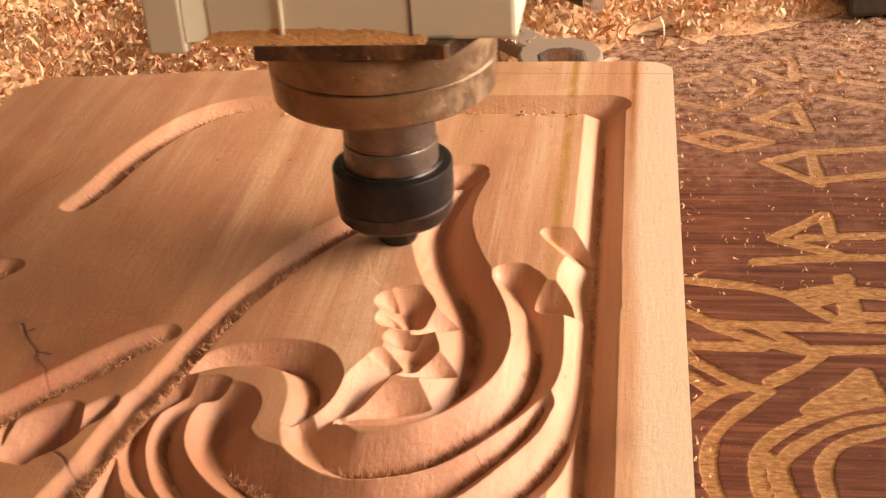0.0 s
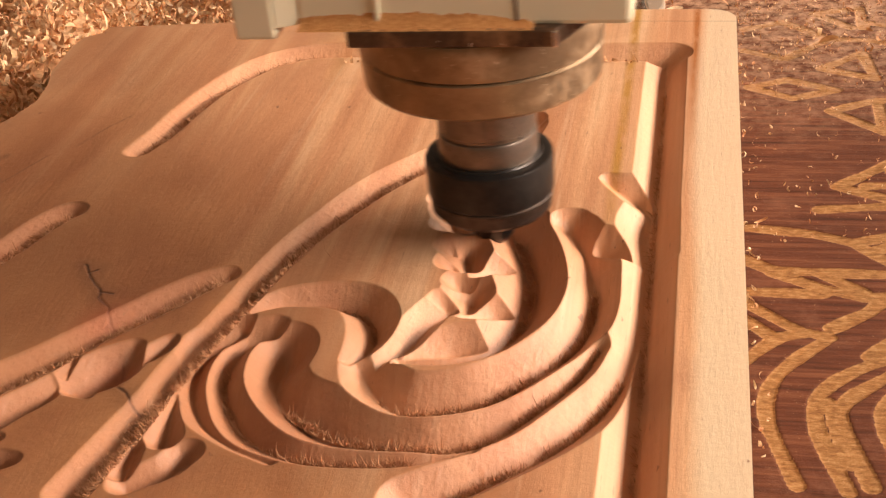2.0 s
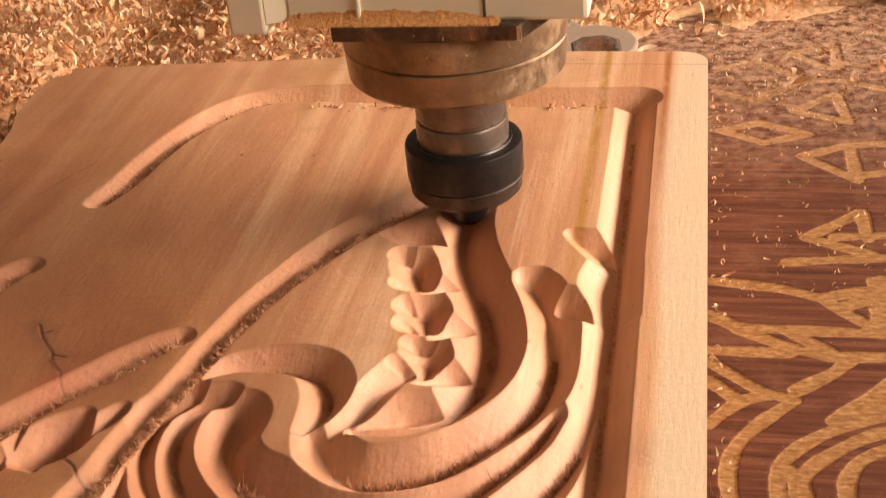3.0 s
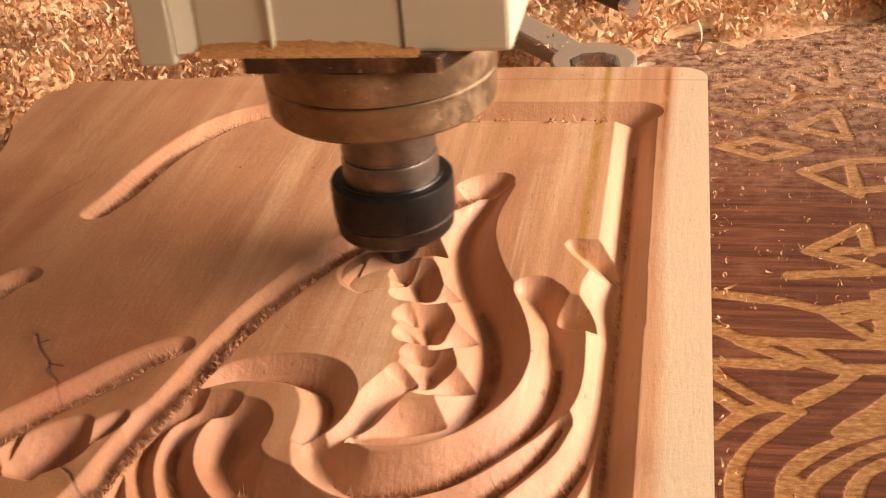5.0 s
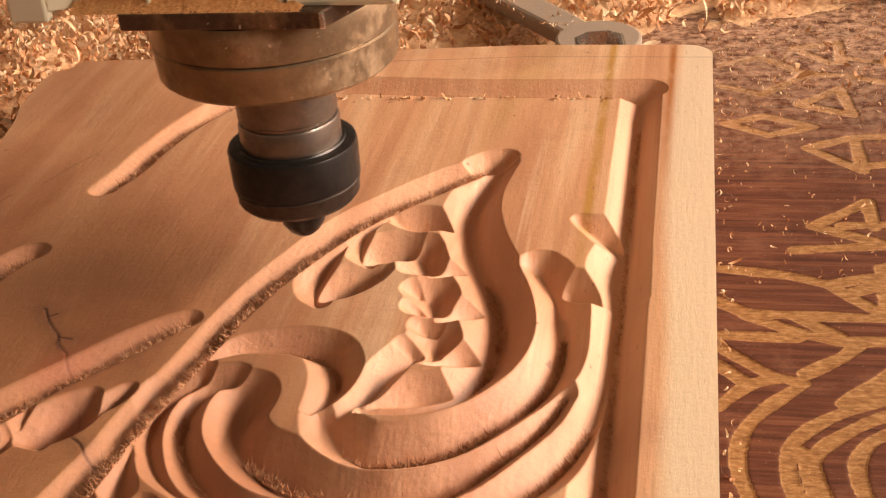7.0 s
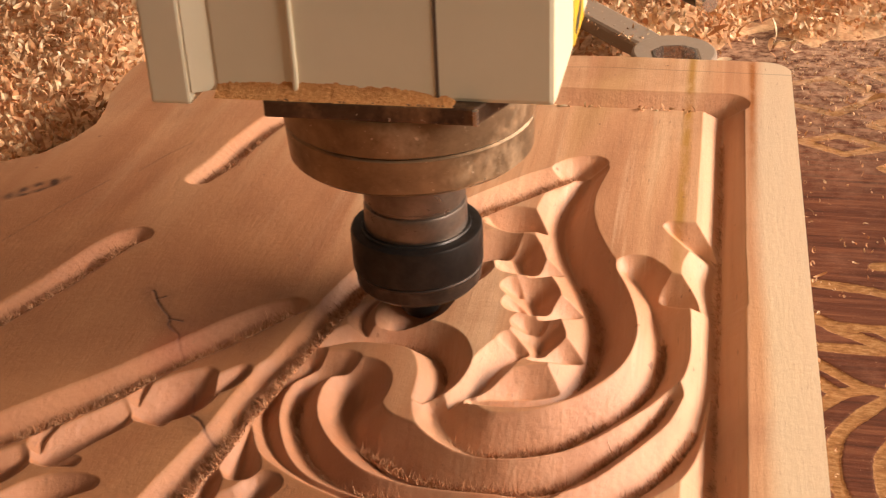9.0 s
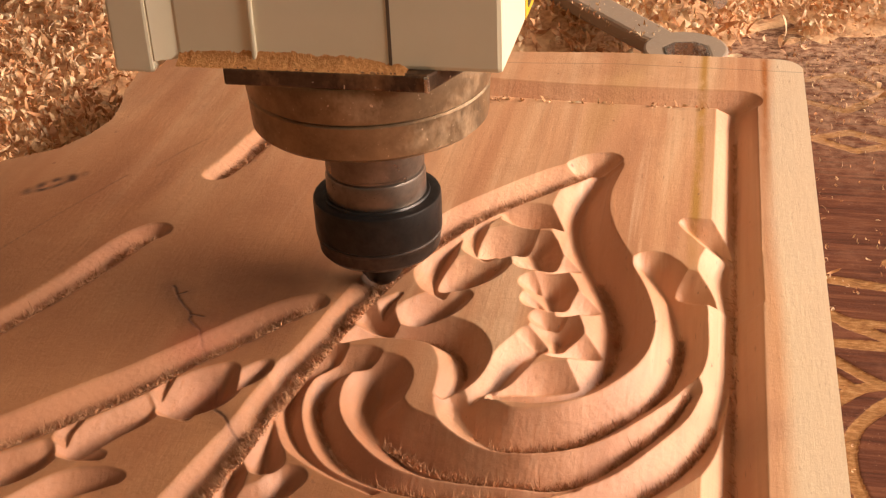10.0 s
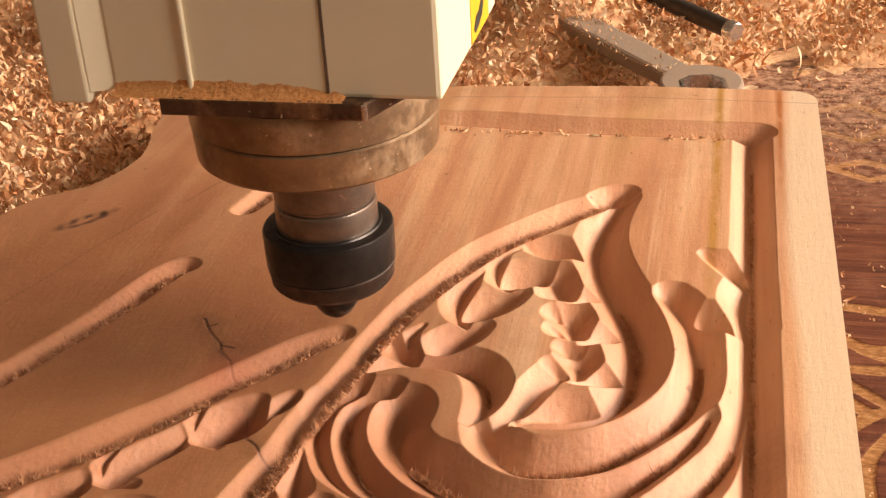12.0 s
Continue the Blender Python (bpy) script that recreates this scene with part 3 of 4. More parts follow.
def build_fibres(board):
    """Torn grain that stands up along the lee walls of the cuts."""
    rng = np.random.default_rng(17)
    verts, faces = [], []
    strokes = dict(STROKES, rail_wall=[(-8.6, y, 8.6) for y in (-40, -100, -160, -220, -290)])
    runs = [("arc", 5, 12, 1500), ("left_slot", 0, 6, 1300), ("lower_slot", 0, 10, 1700), ("band", 0, 15, 6500), ("sweep_a", 3, 10, 3000),
            ("sweep_b", 0, 8, 3000), ("sweep_k", 2, 7, 2600), ("channel", 6, 11, 500), ("rail_wall", 0, 4, 500), ("sweep_c", 1, 6, 1200), ("sweep_e", 2, 6, 300)]
    for name, a, b, count in runs:
        p = spline(strokes[name][a:b + 1], 0.8)
        for _ in range(int(count * 3)):
            k = rng.integers(0, len(p) - 1)
            d = p[k + 1, :2] - p[k, :2]
            d /= max(1e-6, np.hypot(*d))
            n = np.array((d[1], -d[0]))
            if n @ np.array((0.80, -0.60)) < 0:
                n = -n
            f = rng.uniform(-0.05, 0.6) if rng.uniform() < 0.8 else rng.uniform(0.6, 1.03)
            if name not in ("arc", "band", "left_slot", "lower_slot"):
                f = rng.normal(0.03, 0.05)
            if math.sin(k * 0.21) + 0.6 * math.sin(k * 0.083 + 1) + rng.normal(0, 0.5) < -0.9:
                continue
            x, y = p[k, :2] + n * p[k, 2] * f
            w = p[k, 2]
            z = -STEEP[name] * w * float(vee(np.array(min(abs(f), 1.0)), 0.06)) if name in STEEP else -min(9.5, 0.95 * w) * float(vee(np.array(min(abs(f), 1.0)), 0.05))
            L, th = rng.uniform(0.5, 2.8), rng.uniform(0.05, 0.15)
            way = np.array([*( -n * rng.uniform(0.1, 1.0) + d * rng.normal(0, 0.8)), rng.uniform(0.3, 1.0)])
            way /= np.linalg.norm(way)
            sidev = np.cross(way, rng.normal(0, 1, 3)); sidev /= np.linalg.norm(sidev)
            kink = rng.normal(0, 0.35, 3)
            o = np.array((x, y, z - 0.12))
            base = len(verts)
            for u, t in ((0, 1.0), (0.5, 0.8), (1.0, 0.15)):
                c = o + way * L * u + kink * u * u * L
                verts += [tuple((c + sidev * th * t) * MM), tuple((c - sidev * th * t) * MM)]
            faces += [(base, base + 1, base + 3, base + 2), (base + 2, base + 3, base + 5, base + 4)]
    ob = part_mesh("torn_grain", mesh_from("torn_grain", verts, faces, M_FIBRE, False), board, "ragged torn wood fibres in the cuts")
    ob["kind"] = "stuff"


board = build_board()
build_fibres(board)
stock = build_stock()


# ---- the table under it: brown film-faced sheet scarred by earlier jobs ----
SCARS = {}
SCARS["zig_a"] = [(26.6, 90.2), (45.2, 99.0), (53.2, 91.3), (64.6, 77.9)]
SCARS["zig_b"] = [(25.9, 62.7), (44.2, 52.3), (65.9, 76.5), (84.6, 74.8), (120.8, 55.2)]
SCARS["zig_c"] = [(78.0, 90.9), (61.4, 110.4), (83.4, 117.9), (83.5, 90.9)]
SCARS["zig_d"] = [(86.8, 96.8), (124.9, 81.5)]
SCARS["diamond"] = [(27.4, 20.0), (44.3, 28.1), (65.0, 17.0), (45.7, 7.9), (27.4, 20.0)]
SCARS["tri_b"] = [(60.5, 40.9), (79.8, 58.8), (82.9, 29.4), (60.5, 40.9)]
SCARS["tri_a"] = [(60.7, -4.8), (81.1, 6.4), (81.5, -25.9), (60.7, -4.8)]
SCARS["tail_a"] = [(82.3, 5.8), (113.7, 10.1)]
SCARS["tail_b"] = [(82.7, -21.6), (109.6, -15.9)]
SCARS["tri_c"] = [(58.5, -73.5), (80.2, -53.3), (80.9, -73.8)]
SCARS["tri_c_foot"] = [(58.5, -73.5), (81.6, -85.3)]
SCARS["tail_c"] = [(69.3, -72.7), (101.2, -69.7)]
SCARS["tail_d"] = [(50.7, -91.8), (80.3, -87.5), (98.4, -87.4)]
SCARS["ray_a"] = [(23.2, -106.1), (47.3, -110.1), (60.9, -115.6), (67.9, -124.2), (78.2, -134.8)]
SCARS["ray_b"] = [(60.9, -115.6), (77.5, -109.5), (94.5, -112.8)]
SCARS["ray_b_wide"] = [(68.3, -120.4), (80.9, -114.1), (94.1, -115.2)]
SCARS["cross_a"] = [(79.7, -103.0), (79.3, -133.7)]
SCARS["cross_b"] = [(82.5, -102.1), (81.4, -133.6)]
SCARS["ray_c"] = [(22.2, -128.6), (31.9, -135.7), (58.9, -136.4), (90.7, -136.8)]
SCARS["ray_d"] = [(31.8, -136.8), (46.7, -145.8), (61.2, -151.4), (88.7, -149.4)]
SCARS["ray_e"] = [(21.7, -149.7), (48.2, -149.9)]
SCARS["ray_f"] = [(49.2, -137.9), (61.5, -148.6)]
SCARS["ray_g"] = [(84.7, -129.1), (91.9, -128.8)]
SCARS["ray_h"] = [(49.3, -170.4), (62.1, -159.7), (66.9, -153.2)]
SCARS["vee_a"] = [(21.5, -155.9), (30.6, -164.5), (39.3, -172.1), (48.1, -174.8)]
SCARS["vee_b"] = [(21.6, -166.6), (30.1, -175.8)]
SCARS["vee_c"] = [(21.5, -189.9), (31.8, -177.2), (41.0, -173.6)]
SCARS["vee_d"] = [(48.4, -175.4), (36.5, -189.1), (29.9, -199.6), (27.3, -210.8), (27.7, -221.3), (30.0, -231.2), (34.5, -247.4)]
SCARS["oval_a"] = [(97.1, -175.4), (84.1, -179.1), (68.1, -184.4), (53.4, -194.0), (44.0, -204.4), (41.4, -212.6), (41.7, -223.0), (43.7, -232.8), (48.1, -248.7)]
SCARS["oval_b"] = [(95.9, -182.0), (82.8, -187.4), (70.7, -191.0), (59.6, -199.3), (50.2, -209.4), (48.7, -217.4), (50.7, -229.9), (54.4, -246.1)]
SCARS["oval_e"] = [(45.6, -209.2), (47.5, -224.6), (50.0, -237.1)]
SCARS["oval_c"] = [(94.7, -188.8), (81.7, -194.4), (67.7, -201.6), (61.5, -211.4), (60.6, -221.8), (62.9, -232.7), (67.7, -247.4)]
SCARS["tri_d"] = [(59.8, -185.2), (79.7, -163.8), (82.8, -178.6)]
SCARS["tri_d_fill"] = [(66.9, -180.6), (80.0, -167.6), (81.0, -176.8)]
SCARS["tri_d_core"] = [(72.4, -178.5), (79.2, -173.2)]


def build_table():
    xs = np.concatenate([np.linspace(-900, -330, 16, endpoint=False), np.linspace(-330, 14, 20, endpoint=False), np.arange(14, 112, 0.6), np.linspace(112, 160, 20, endpoint=False), np.linspace(160, 900, 16)])
    ys = np.concatenate([np.linspace(-900, -260, 16, endpoint=False), np.arange(-260, 130, 0.6), np.linspace(130, 200, 20, endpoint=False), np.linspace(200, 1500, 22)])
    X, Y = np.meshgrid(xs, ys)
    Z = np.zeros_like(X)
    rng = np.random.default_rng(8)
    for name, pts in SCARS.items():
        curved = name.startswith(("vee", "oval"))
        p = spline(pts, 0.7) if curved else np.vstack([np.array(a) + (np.array(b, float) - a) * u for a, b in zip(pts, pts[1:]) for u in np.linspace(0, 1, 60)])
        w = 2.7 if curved else 3.0
        for x, y in p[:, :2]:
            x, y, ww = x + rng.normal(0, 0.05), y + rng.normal(0, 0.05), w * (1 + 0.10 * math.sin(x * 0.21 + y * 0.17)) * rng.uniform(0.94, 1.04)
            j, i = np.searchsorted(ys, [y - ww, y + ww]), np.searchsorted(xs, [x - ww, x + ww])
            s = (slice(*j), slice(*i))
            q = ((X[s] - x) ** 2 + (Y[s] - y) ** 2) / ww ** 2
            Z[s] = np.minimum(Z[s], -0.45 * np.clip((1 - q) * 4, 0, 1))
    Z += np.clip(-Z, 0, 1) * ragged(X, Y, 0.10, 2.2, 2.2, 4)
    me = grid_mesh("table_top", X * MM, Y * MM, Z * MM, M_TABLE)
    ob = new("table_top", me)
    ob.location.z = TABLE_Z
    tagged(ob, "brown film-faced plywood bed scarred by old routed patterns", "table", kind="structure")


build_table()


# ---- workshop round it ----
def build_room():
    f = part("floor", box(-3, 3, -3, 4, -0.95, -0.9), M_FLOOR, None)
    tagged(f, "grey concrete workshop floor", "floor", kind="structure")
    # added out of view: shuts off western sky so left-facing cuts stay dark
    w = part("sky_block_west", box(-3.1, -3, -3, 4, -0.9, 2.0), M_WALL, None)
    tagged(w, "unseen wall added to shut off the western sky", "wall", kind="structure")
    # unseen slab added to block overhead sky, leaving only light from the sides
    c = part("ceiling", box(-3, 1.62, -1.6, 4, 2.0, 2.1), M_WALL, None)
    tagged(c, "unseen ceiling slab added to block the sky overhead", "ceiling", kind="structure")
    # unseen wall added round the window lamp, with an opening to hold it
    bm = bmesh.new()
    x, y0, y1, z0, z1 = WIN
    for lo, hi in (((-3, -0.9), (4, z0)), ((-3, z1), (4, 2.0)), ((-3, z0), (y0, z1)), ((y1, z0), (4, z1))):
        got = bmesh.ops.create_cube(bm, size=1.0)["verts"]
        for v in got:
            v.co = Vector((x + 0.07 + v.co.x * 0.1, (lo[0] + hi[0]) / 2 + v.co.y * (hi[0] - lo[0]), (lo[1] + hi[1]) / 2 + v.co.z * (hi[1] - lo[1])))
    e = part("wall_east", bm, M_WALL, None)
    tagged(e, "unseen plastered wall added round the window lamp", "wall", kind="structure")
    b = part("table_frame", box(-0.85, 0.85, -0.85, 1.45, -0.9, TABLE_Z - 0.02), M_IRON, None)
    tagged(b, "dark iron frame under the router bed", "machine frame", kind="structure")


build_room()


# ---- the router's head ----
def build_spindle():
    """The head; its origin is the middle of the collet nut's upper rim."""
    head = new("router_spindle")
    tagged(head, "cream CNC router head with tarnished spindle nose and black collet nut", "router spindle")
    m = MM
    nut = part("collet_nut", lathe([(15.2 * m, 0.6 * m), (17.2 * m, 0.6 * m), (17.5 * m, 0), (19.9 * m, 0), (20.7 * m, -0.4 * m), (21 * m, -1.2 * m), (20.9 * m, -12.6 * m), (20.5 * m, -13.2 * m), (19.0 * m, -13.3 * m)], 96), M_NUT, head, "black collet nut")
    part("skirt", lathe([(19.0 * m, -13.2 * m), (20.2 * m, -13.3 * m), (20.6 * m, -13.7 * m), (20.6 * m, -14.3 * m), (20.3 * m, -14.8 * m), (20.0 * m, -18.6 * m), (18.6 * m, -20.2 * m), (13 * m, -21.2 * m), (8.5 * m, -21.6 * m)], 96), M_SKIRT, nut, "brown lower rim")
    part("collet", lathe([(11.5 * m, -20 * m), (11.2 * m, -22.4 * m), (9.6 * m, -23.8 * m), (4.0 * m, -24.2 * m)], 48), M_STEEL, nut)
    part("cutter", lathe([(8.4 * m, -20 * m), (8.0 * m, -26 * m), (7.0 * m, -29.6 * m), (5.2 * m, -32.4 * m), (3.0 * m, -34.2 * m), (0.6 * m, -34.8 * m)], 32), M_NUT, head, "dark round-nosed cutter")
    part("shaft", lathe([(15 * m, -2 * m), (16.3 * m, -1 * m), (16.3 * m, 7.6 * m), (15.9 * m, 8.6 * m), (15.2 * m, 9.0 * m), (15.2 * m, 9.8 * m), (16.0 * m, 10.4 * m), (15.8 * m, 32 * m)], 72), M_STEEL, head, "turned steel spindle shaft")
    part("lower_ring", lathe([(15.5 * m, 27.2 * m), (31 * m, 26.8 * m), (35.8 * m, 27.3 * m), (37.2 * m, 28.6 * m), (37.8 * m, 38.6 * m), (37.2 * m, 39.2 * m), (30 * m, 39.2 * m)], 96), M_NOSE, head)
    part("upper_ring", lathe([(30 * m, 39.0 * m), (37.2 * m, 39.4 * m), (38.0 * m, 40.0 * m), (38.2 * m, 45 * m), (38.6 * m, 49.5 * m), (38.2 * m, 51 * m), (30 * m, 51.2 * m)], 96), M_NOSE, head)
    part("mounting_plate", prism([(-31 * m, -41 * m), (28 * m, -41 * m), (39 * m, -15 * m), (39 * m, 40 * m), (-31 * m, 40 * m)], 52.2 * m, 57.6 * m, 0.8 * m), M_PLATE, head, "dirty steel plate")
    # thin bright strip stands in for the highlight on the plate's corner
    part("corner_glint", box(27.0 * m, 28.6 * m, -41.6 * m, -40.2 * m, 52.4 * m, 57.2 * m, 0.5 * m), M_CHROME, head, "bright strip for the highlight on the plate corner")
    house = part("housing", box(-46 * m, 48.5 * m, -37 * m, 45 * m, 57.0 * m, 330 * m, 1.6 * m), M_CREAM, head, "cream enamelled housing")
    part("side_flange", box(-64 * m, -52 * m, -40 * m, 30 * m, 54.5 * m, 330 * m, 1.0 * m), M_CREAM, head, "cream side flange")
    part("flange_web", prism([(-53 * m, -38.5 * m), (-51.6 * m, -39.5 * m), (-44 * m, -36 * m), (-44 * m, 30 * m), (-53 * m, 30 * m)], 58 * m, 329 * m), M_CREAM, head)
    part("seam", box(16.6 * m, 17.5 * m, -37.25 * m, -36.0 * m, 57.6 * m, 329 * m), M_SEAM, house, "dark panel seam")
    part("edge_bead", box(-23 * m, -21.4 * m, -38.0 * m, -36.5 * m, 57.4 * m, 329 * m, 0.6 * m), M_CREAM, house)
    st = part("sticker", box(48.5 * m, 48.8 * m, 4 * m, 31 * m, 58.5 * m, 80 * m), M_YELLOW, house, "yellow warning sticker")
    bm = bmesh.new()
    outline = [(-26, 81), (-22, 84), (-17, 84.5), (-12, 88), (-8, 94), (-6, 93), (-9, 87), (-13, 82), (-19, 80), (-24, 79.5)]
    vs = [bm.verts.new((49.0 * m, (y + 33) * m, (z - 19) * m)) for y, z in outline]
    f = bm.faces.new(vs)
    got = bmesh.ops.extrude_face_region(bm, geom=[f])
    for v in got["geom"]:
        if isinstance(v, bmesh.types.BMVert):
            v.co.x -= 0.2 * m
    part("warning_mark", bm, M_BLACK, st, "black pictogram")
    # drift of sawdust on the plate's ledge
    rng = np.random.default_rng(2)
    xs, vs = np.linspace(-45, 22, 110), np.linspace(0, 1, 8)
    X, V = np.meshgrid(xs, vs)
    crest = 4.6 * np.interp(xs, [-45, -38, -20, 6, 16, 22], [0.55, 0.7, 0.8, 0.7, 0.4, 0.03]) + np.convolve(rng.normal(0, 0.5, len(xs)), np.ones(4) / 4, 'same')
    Y = -37.0 - 4.0 * V ** 1.5 + rng.normal(0, 0.08, X.shape)
    Z = 57.6 + crest[None, :] * (1 - V) ** 1.6 + rng.normal(0, 0.12, X.shape)
    Z[-1] = 57.3
    part_mesh("dust_drift", grid_mesh("dust_drift", X * m, Y * m, Z * m, M_DUST), head, "orange sawdust caught on the ledge")
    return head


spindle = build_spindle()


# ---- shavings ----
def curl(rng, size):
    """One shaving: a short bent ribbon, as vertex and face arrays."""
    n = 6
    L, w = size * rng.uniform(0.6, 1.7), size * rng.uniform(0.13, 0.30)
    bend, twist = rng.uniform(1.0, 6.0) * rng.choice((-1, 1)), rng.uniform(-2.2, 2.2)
    u = np.linspace(-0.5, 0.5, n)
    if abs(bend) < 0.3:
        cx, cz = u * L, u * 0
    else:
        R = L / bend
        cx, cz = R * np.sin(u * bend), R * (1 - np.cos(u * bend))
    tap = 1 - 0.7 * np.abs(u * 2) ** 3
    v = np.concatenate([np.stack([cx, s * w * 0.5 * tap * np.cos(twist * u), cz + s * w * 0.5 * tap * np.sin(twist * u)], -1) for s in (-1, 1)])
    q = Euler(rng.uniform(0, 6.28, 3)).to_matrix()
    v = v @ np.array(q).T
    f = [(k, k + 1, n + k + 1, n + k) for k in range(n - 1)]
    return v, f


def heap_height(x, y):
    """Depth of the heap over the table, metres."""
    h = 0.021 + 0.014 * math.sin(x * 19 + 1) * math.sin(y * 23) + 0.006 * math.sin(x * 41 + y * 31) + 0.006 * math.sin(x * 67 - y * 29 + 2)
    fade = min(1, max(0, (y - (0.075 + 0.45 * max(0, x + 0.10))) / 0.10))
    h *= min(1, max(0, (x + 0.66) / 0.10)) * min(1, max(0, (0.36 - x) / 0.10)) * min(1, max(0, (0.70 - y) / 0.12))
    left = min(1, max(0, (-0.292 - x) / 0.03)) if -0.10 < y < 0.09 else 0
    return max(max(0.0, h) * fade, left * (0.005 + 0.25 * max(0.0, h)))


def scatter(name, label, count, place, size, seed):
    rng = np.random.default_rng(seed)
    verts, faces, base = [], [], 0
    for _ in range(count):
        p = place(rng)
        if p is None:
            continue
        v, f = curl(rng, size * rng.uniform(0.6, 1.3))
        v = v + np.array(p)
        verts.append(v)
        faces += [tuple(base + k for k in q) for q in f]
        base += len(v)
    me = mesh_from(name, np.vstack(verts).tolist(), faces, M_CHIP)
    ob = new(name, me)
    tagged(ob, label, "shavings", kind="stuff")
    return ob


def on_heap(rng):
    x, y = rng.uniform(-0.62, 0.34), rng.uniform(-0.12, 0.62)
    if x > -0.285 and y < 0.052:
        return None
    if y < 0.03 and x * 1000 > left_edge(y * 1000) - 6:
        return None
    h = heap_height(x, y)
    if h < 0.002 and rng.uniform() > 0.025:
        return None
    return x, y, TABLE_Z + h + rng.uniform(0.0005, 0.008)


def build_heap():
    n = 120
    xs, ys = np.linspace(-0.7, 0.4, n), np.linspace(-0.2, 0.75, n)
    X, Y = np.meshgrid(xs, ys)
    Z = np.array([[heap_height(x, y) if not (x > -0.283 and y < 0.048) else 0 for x in xs] for y in ys])
    Z = Z + TABLE_Z - 0.002 + np.where(Z > 0.001, np.random.default_rng(3).normal(0, 0.0012, Z.shape), 0)
    ob = new("shavings_heap", grid_mesh("shavings_heap", X, Y, Z, M_CHIP))
    tagged(ob, "loose bed of packed reddish wood shavings", "shavings", kind="stuff")


build_heap()
scatter("wood_shavings", "loose curled reddish wood shavings heaped behind the board", 60000, on_heap, 0.0088, 11)


def on_table(rng):
    x, y = rng.uniform(0.022, 0.30), rng.uniform(-0.12, 0.40)
    if rng.uniform() > (0.07 + max(0.0, y) * 2.6) * (1.6 if rng.uniform() < 0.5 else 0.4):
        return None
    return x, y, TABLE_Z + 0.0008 + rng.uniform(0, 0.001)


scatter("wood_crumbs", "small wood crumbs strewn over the brown table", 26000, on_table, 0.0024, 12)


def on_rim(rng):
    if rng.uniform() < 0.5:
        return 0.0225 + abs(rng.normal(0, 0.003)), rng.uniform(-0.25, 0.05), TABLE_Z + 0.001 + rng.uniform(0, 0.004)
    return rng.uniform(-0.15, -0.02), -0.0215 + rng.normal(0, 0.0008), 0.0004


scatter("loose_chips", "pale wood chips caught along the board's edges", 110, on_rim, 0.0040, 13)


def build_wrench():
    ob = new("wrench")
    tagged(ob, "dusty chrome open-ended wrench lying in the shavings", "wrench")
    out = []
    for k in range(28):
        a = radians(38 + (360 - 76) * k / 27)
        out.append((0.021 * math.cos(a), 0.021 * math.sin(a)))
    out += [(0.013, -0.0105), (-0.001, -0.0105), (-0.006, -0.005), (-0.006, 0.005), (-0.001, 0.0105), (0.013, 0.0105)]
    jaw = part("jaw", prism(out, -0.005, 0.005, 0.0014), M_WRENCH, ob, "dusty open jaw")
    # bright strip drawn in as the highlight along the jaw's inner edge
    inner = [(0.0135, -0.0106), (-0.001, -0.0106), (-0.0062, -0.005), (-0.0062, 0.005), (-0.001, 0.0106), (0.0135, 0.0106)]
    rim = [(x + 0.0012, y * 0.88) for x, y in inner]
    part("jaw_glint", prism(inner + rim[::-1], -0.0052, 0.0054), M_CHROME, jaw, "bright strip for the highlight inside the jaw")
    bend = Matrix.Rotation(radians(31), 3, "Z")
    shank = [(-0.012, -0.0085), (-0.04, -0.0092), (-0.20, -0.0100), (-0.20, 0.0100), (-0.04, 0.0092), (-0.012, 0.0085)]
    part("shank", prism([tuple((bend @ Vector((x, y, 0)))[:2]) for x, y in shank], -0.0046, 0.0046, 0.0022), M_WRENCH, ob)
    ob.matrix_world = pose(-0.033, 0.074, -0.0140, 0, 3, -80)


build_wrench()


def on_wrench(rng):
    u, v = rng.uniform(0.018, 0.20), rng.uniform(-0.010, 0.010)
    if rng.uniform() > 0.25 + 4.5 * u:
        return None
    a = radians(131)
    x, y = -0.033 + u * math.cos(a) - v * math.sin(a), 0.074 + u * math.sin(a) + v * math.cos(a)
    return x, y, -0.0094 + 0.05 * max(0.0, u - 0.05) + rng.uniform(0, 0.0012 + 0.02 * max(0.0, u - 0.06))


scatter("wrench_dust", "pale wood dust and crumbs lying on the wrench", 1500, on_wrench, 0.0034, 14)


def build_rod():
    ob = new("steel_rod")
    tagged(ob, "dark steel rod with a bright end in the shavings", "rod")
    part("shaft", lathe([(0.0046, 0), (0.005, 0.0006), (0.005, 0.12)], 24), M_IRON, ob)
    part("end_cap", lathe([(0.0048, -0.0062), (0.0055, -0.0056), (0.0055, 0), (0.0042, 0)], 24), M_CHROME, ob, "bright ground end")
    ob.matrix_world = Matrix.Translation((-0.0207, 0.124, 0.0)) @ Matrix.Translation((0, 0.02, -0.006)) @ Vector((-0.05, 0.055, 0.004)).to_track_quat("Z", "Y").to_matrix().to_4x4()


build_rod()


def build_clamp():
    ob = new("clamp_block")
    tagged(ob, "dark iron clamp block half covered by shavings", "clamp")
    part("body", prism([(0.0, 0.0), (0.075, 0.006), (0.078, 0.036), (0.004, 0.032)], -0.012, 0.012, 0.003), M_IRON, ob)
    part("bolt", lathe([(0.007, 0.0), (0.0075, 0.001), (0.0075, 0.006), (0.006, 0.0075)], 6), M_IRON, ob).location = (0.03, 0.018, 0.012)
    ob.matrix_world = pose(0.118, 0.172, -0.016, 0, 0, 4)


build_clamp()


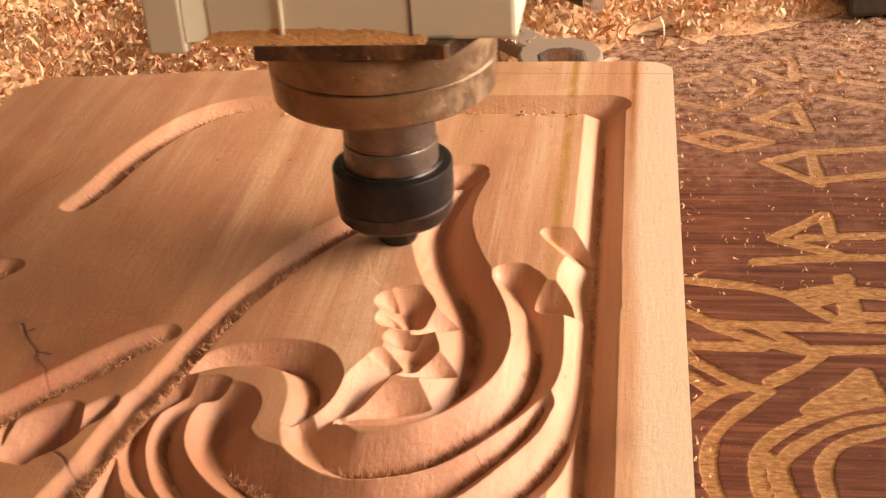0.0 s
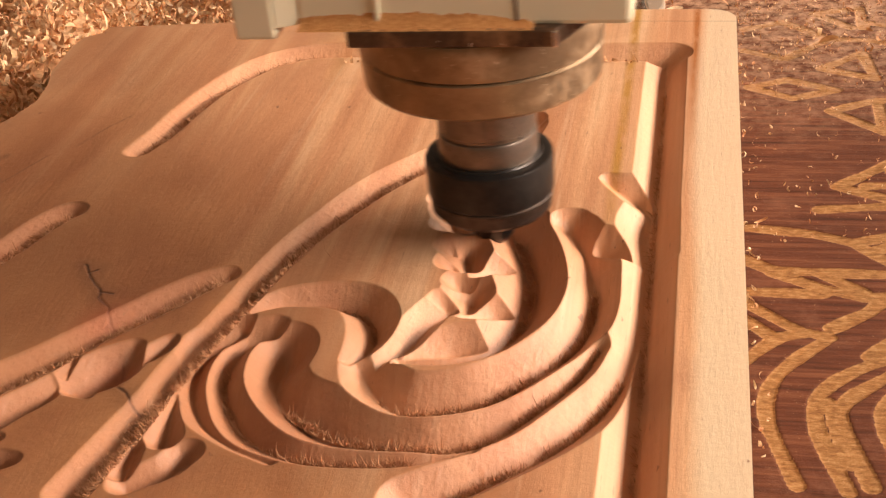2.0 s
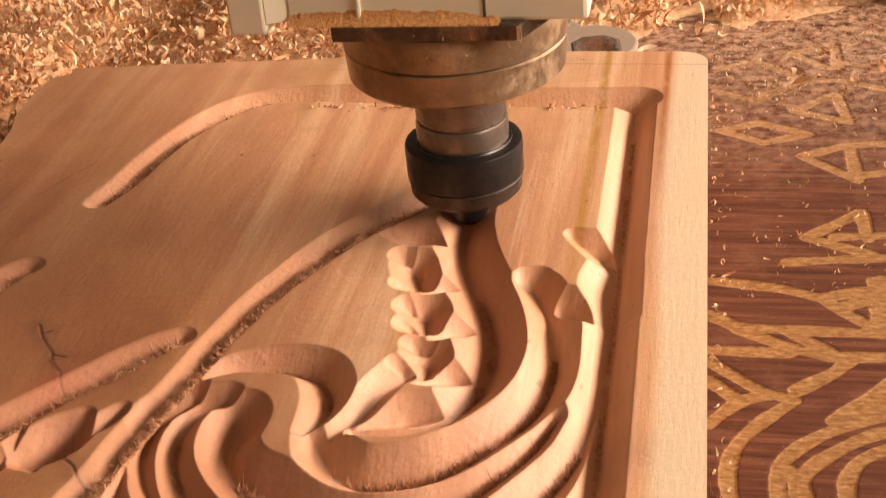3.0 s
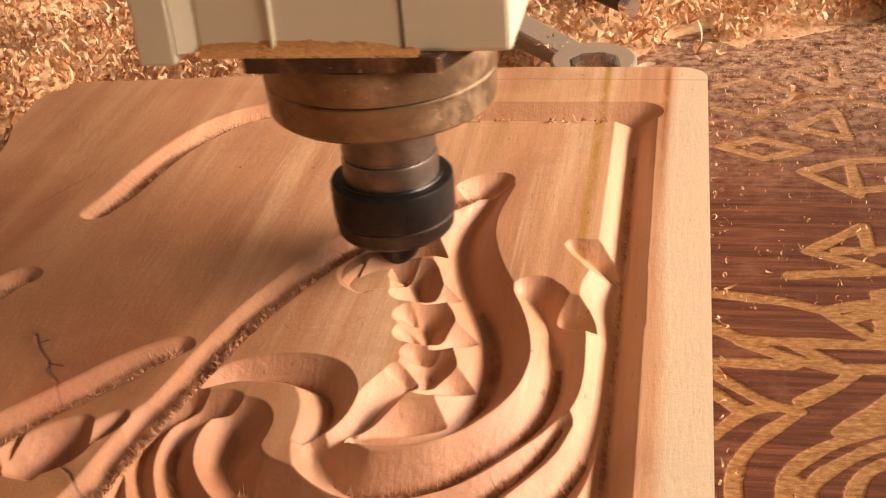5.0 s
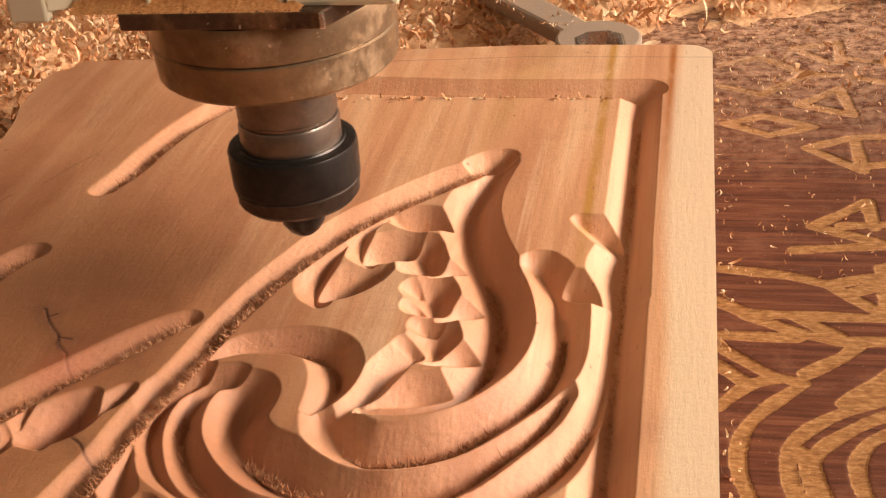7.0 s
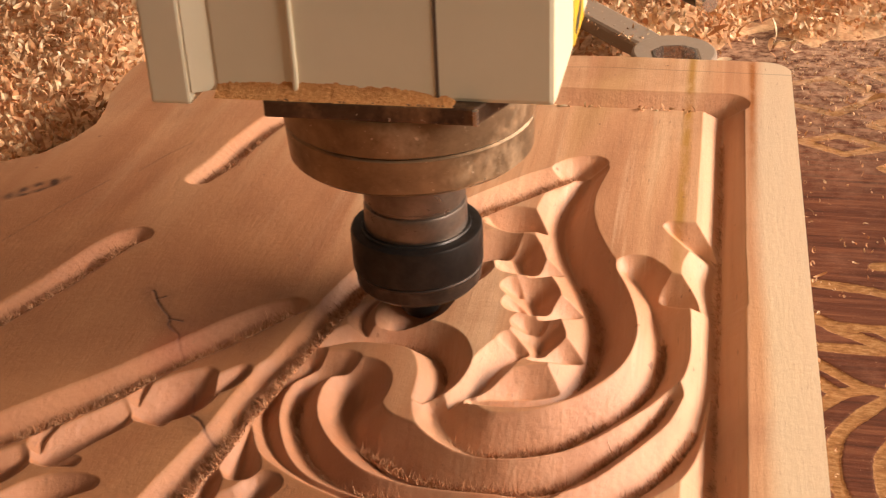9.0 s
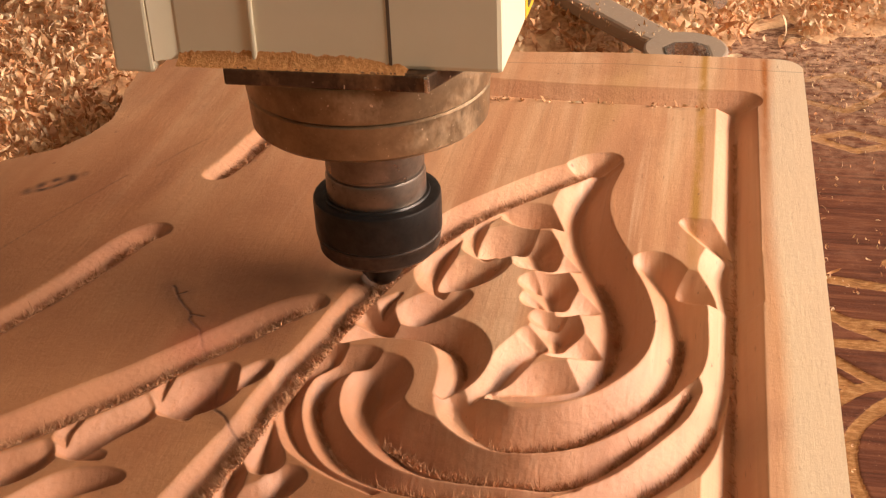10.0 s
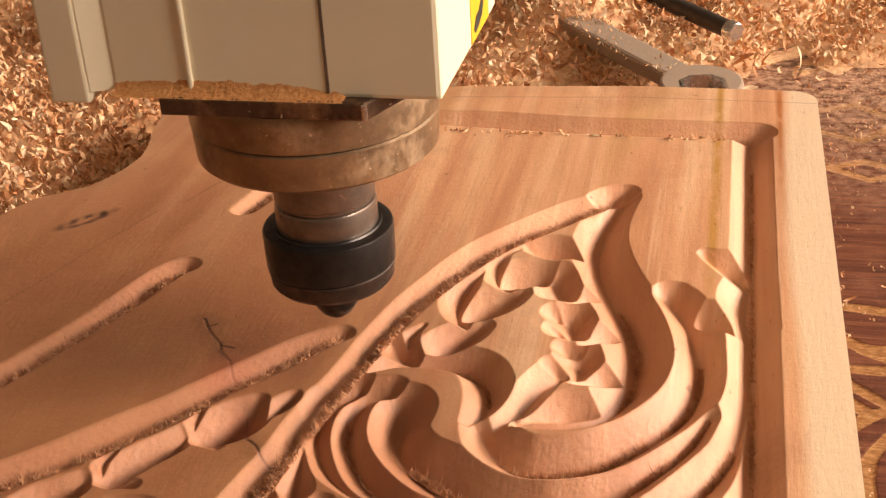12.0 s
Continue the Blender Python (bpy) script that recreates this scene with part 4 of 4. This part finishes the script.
# ---- what moves ----
SPIN = [
    (0, -0.0788, -0.1307, 0.0307),
    (0.5, -0.0574, -0.1461, 0.0287),
    (1, -0.0751, -0.1256, 0.0439),
    (1.5, -0.0771, -0.1238, 0.0298),
    (1.7, -0.0787, -0.1376, 0.0290),
    (1.9, -0.0742, -0.1507, 0.0280),
    (2, -0.0613, -0.1597, 0.0280),
    (2.1, -0.0552, -0.1438, 0.0280),
    (2.3, -0.0552, -0.1421, 0.0357),
    (2.5, -0.0582, -0.1353, 0.0417),
    (2.7, -0.0619, -0.1069, 0.0406),
    (2.9, -0.0647, -0.1130, 0.0285),
    (3, -0.0648, -0.1082, 0.0285),
    (3.1, -0.0636, -0.1179, 0.0316),
    (3.3, -0.0842, -0.1173, 0.0293),
    (3.5, -0.0926, -0.1071, 0.0288),
    (3.8, -0.0860, -0.1180, 0.0300),
    (4.1, -0.0720, -0.1270, 0.0290),
    (4.4, -0.0840, -0.1280, 0.0290),
    (4.7, -0.0660, -0.1260, 0.0290),
    (5, -0.0860, -0.1320, 0.0300),
    (5.3, -0.1000, -0.1400, 0.0400),
    (5.5, -0.0971, -0.1505, 0.0450),
    (6, -0.0979, -0.1471, 0.0302),
    (6.3, -0.1020, -0.1688, 0.0280),
    (6.5, -0.1122, -0.1786, 0.0345),
    (6.7, -0.1150, -0.1604, 0.0378),
    (7, -0.1143, -0.1570, 0.0450),
    (7.1, -0.0991, -0.1461, 0.0435),
    (7.3, -0.0997, -0.1492, 0.0379),
    (7.5, -0.0972, -0.1487, 0.0370),
    (7.8, -0.0950, -0.1600, 0.0300),
    (8.1, -0.1040, -0.1860, 0.0290),
    (8.4, -0.1120, -0.1860, 0.0300),
    (8.7, -0.1080, -0.1700, 0.0340),
    (9, -0.1040, -0.1860, 0.0290),
    (9.3, -0.0950, -0.1830, 0.0300),
    (9.5, -0.1137, -0.1935, 0.0298),
    (9.7, -0.1206, -0.1843, 0.0301),
    (9.9, -0.1239, -0.1733, 0.0310),
    (10, -0.1254, -0.1773, 0.0334),
    (10.3, -0.1118, -0.1650, 0.0397),
    (10.5, -0.1070, -0.1736, 0.0417),
    (10.7, -0.1110, -0.1738, 0.0368),
    (10.9, -0.1049, -0.1761, 0.0320),
    (11, -0.1093, -0.1829, 0.0302),
    (11.3, -0.1258, -0.1938, 0.0334),
    (11.5, -0.1257, -0.1759, 0.0321),
    (11.7, -0.1228, -0.1776, 0.0426),
    (11.9, -0.1394, -0.1930, 0.0439),
    (12, -0.1434, -0.1993, 0.0446),
]


def motions():
    walk(spindle, [(t, pose(x, y, z)) for t, x, y, z in SPIN])
    for ob, t0, t1 in stock:
        walk(ob, [(0, pose(0, 0, 0)), (t0 - 0.1, pose(0, 0, 0)), (t0, pose(0, 0, 0)), (t1, pose(0, 0, -0.0115)), (t1 + 0.1, pose(0, 0, -0.0115)), (12, pose(0, 0, -0.0115))])


motions()
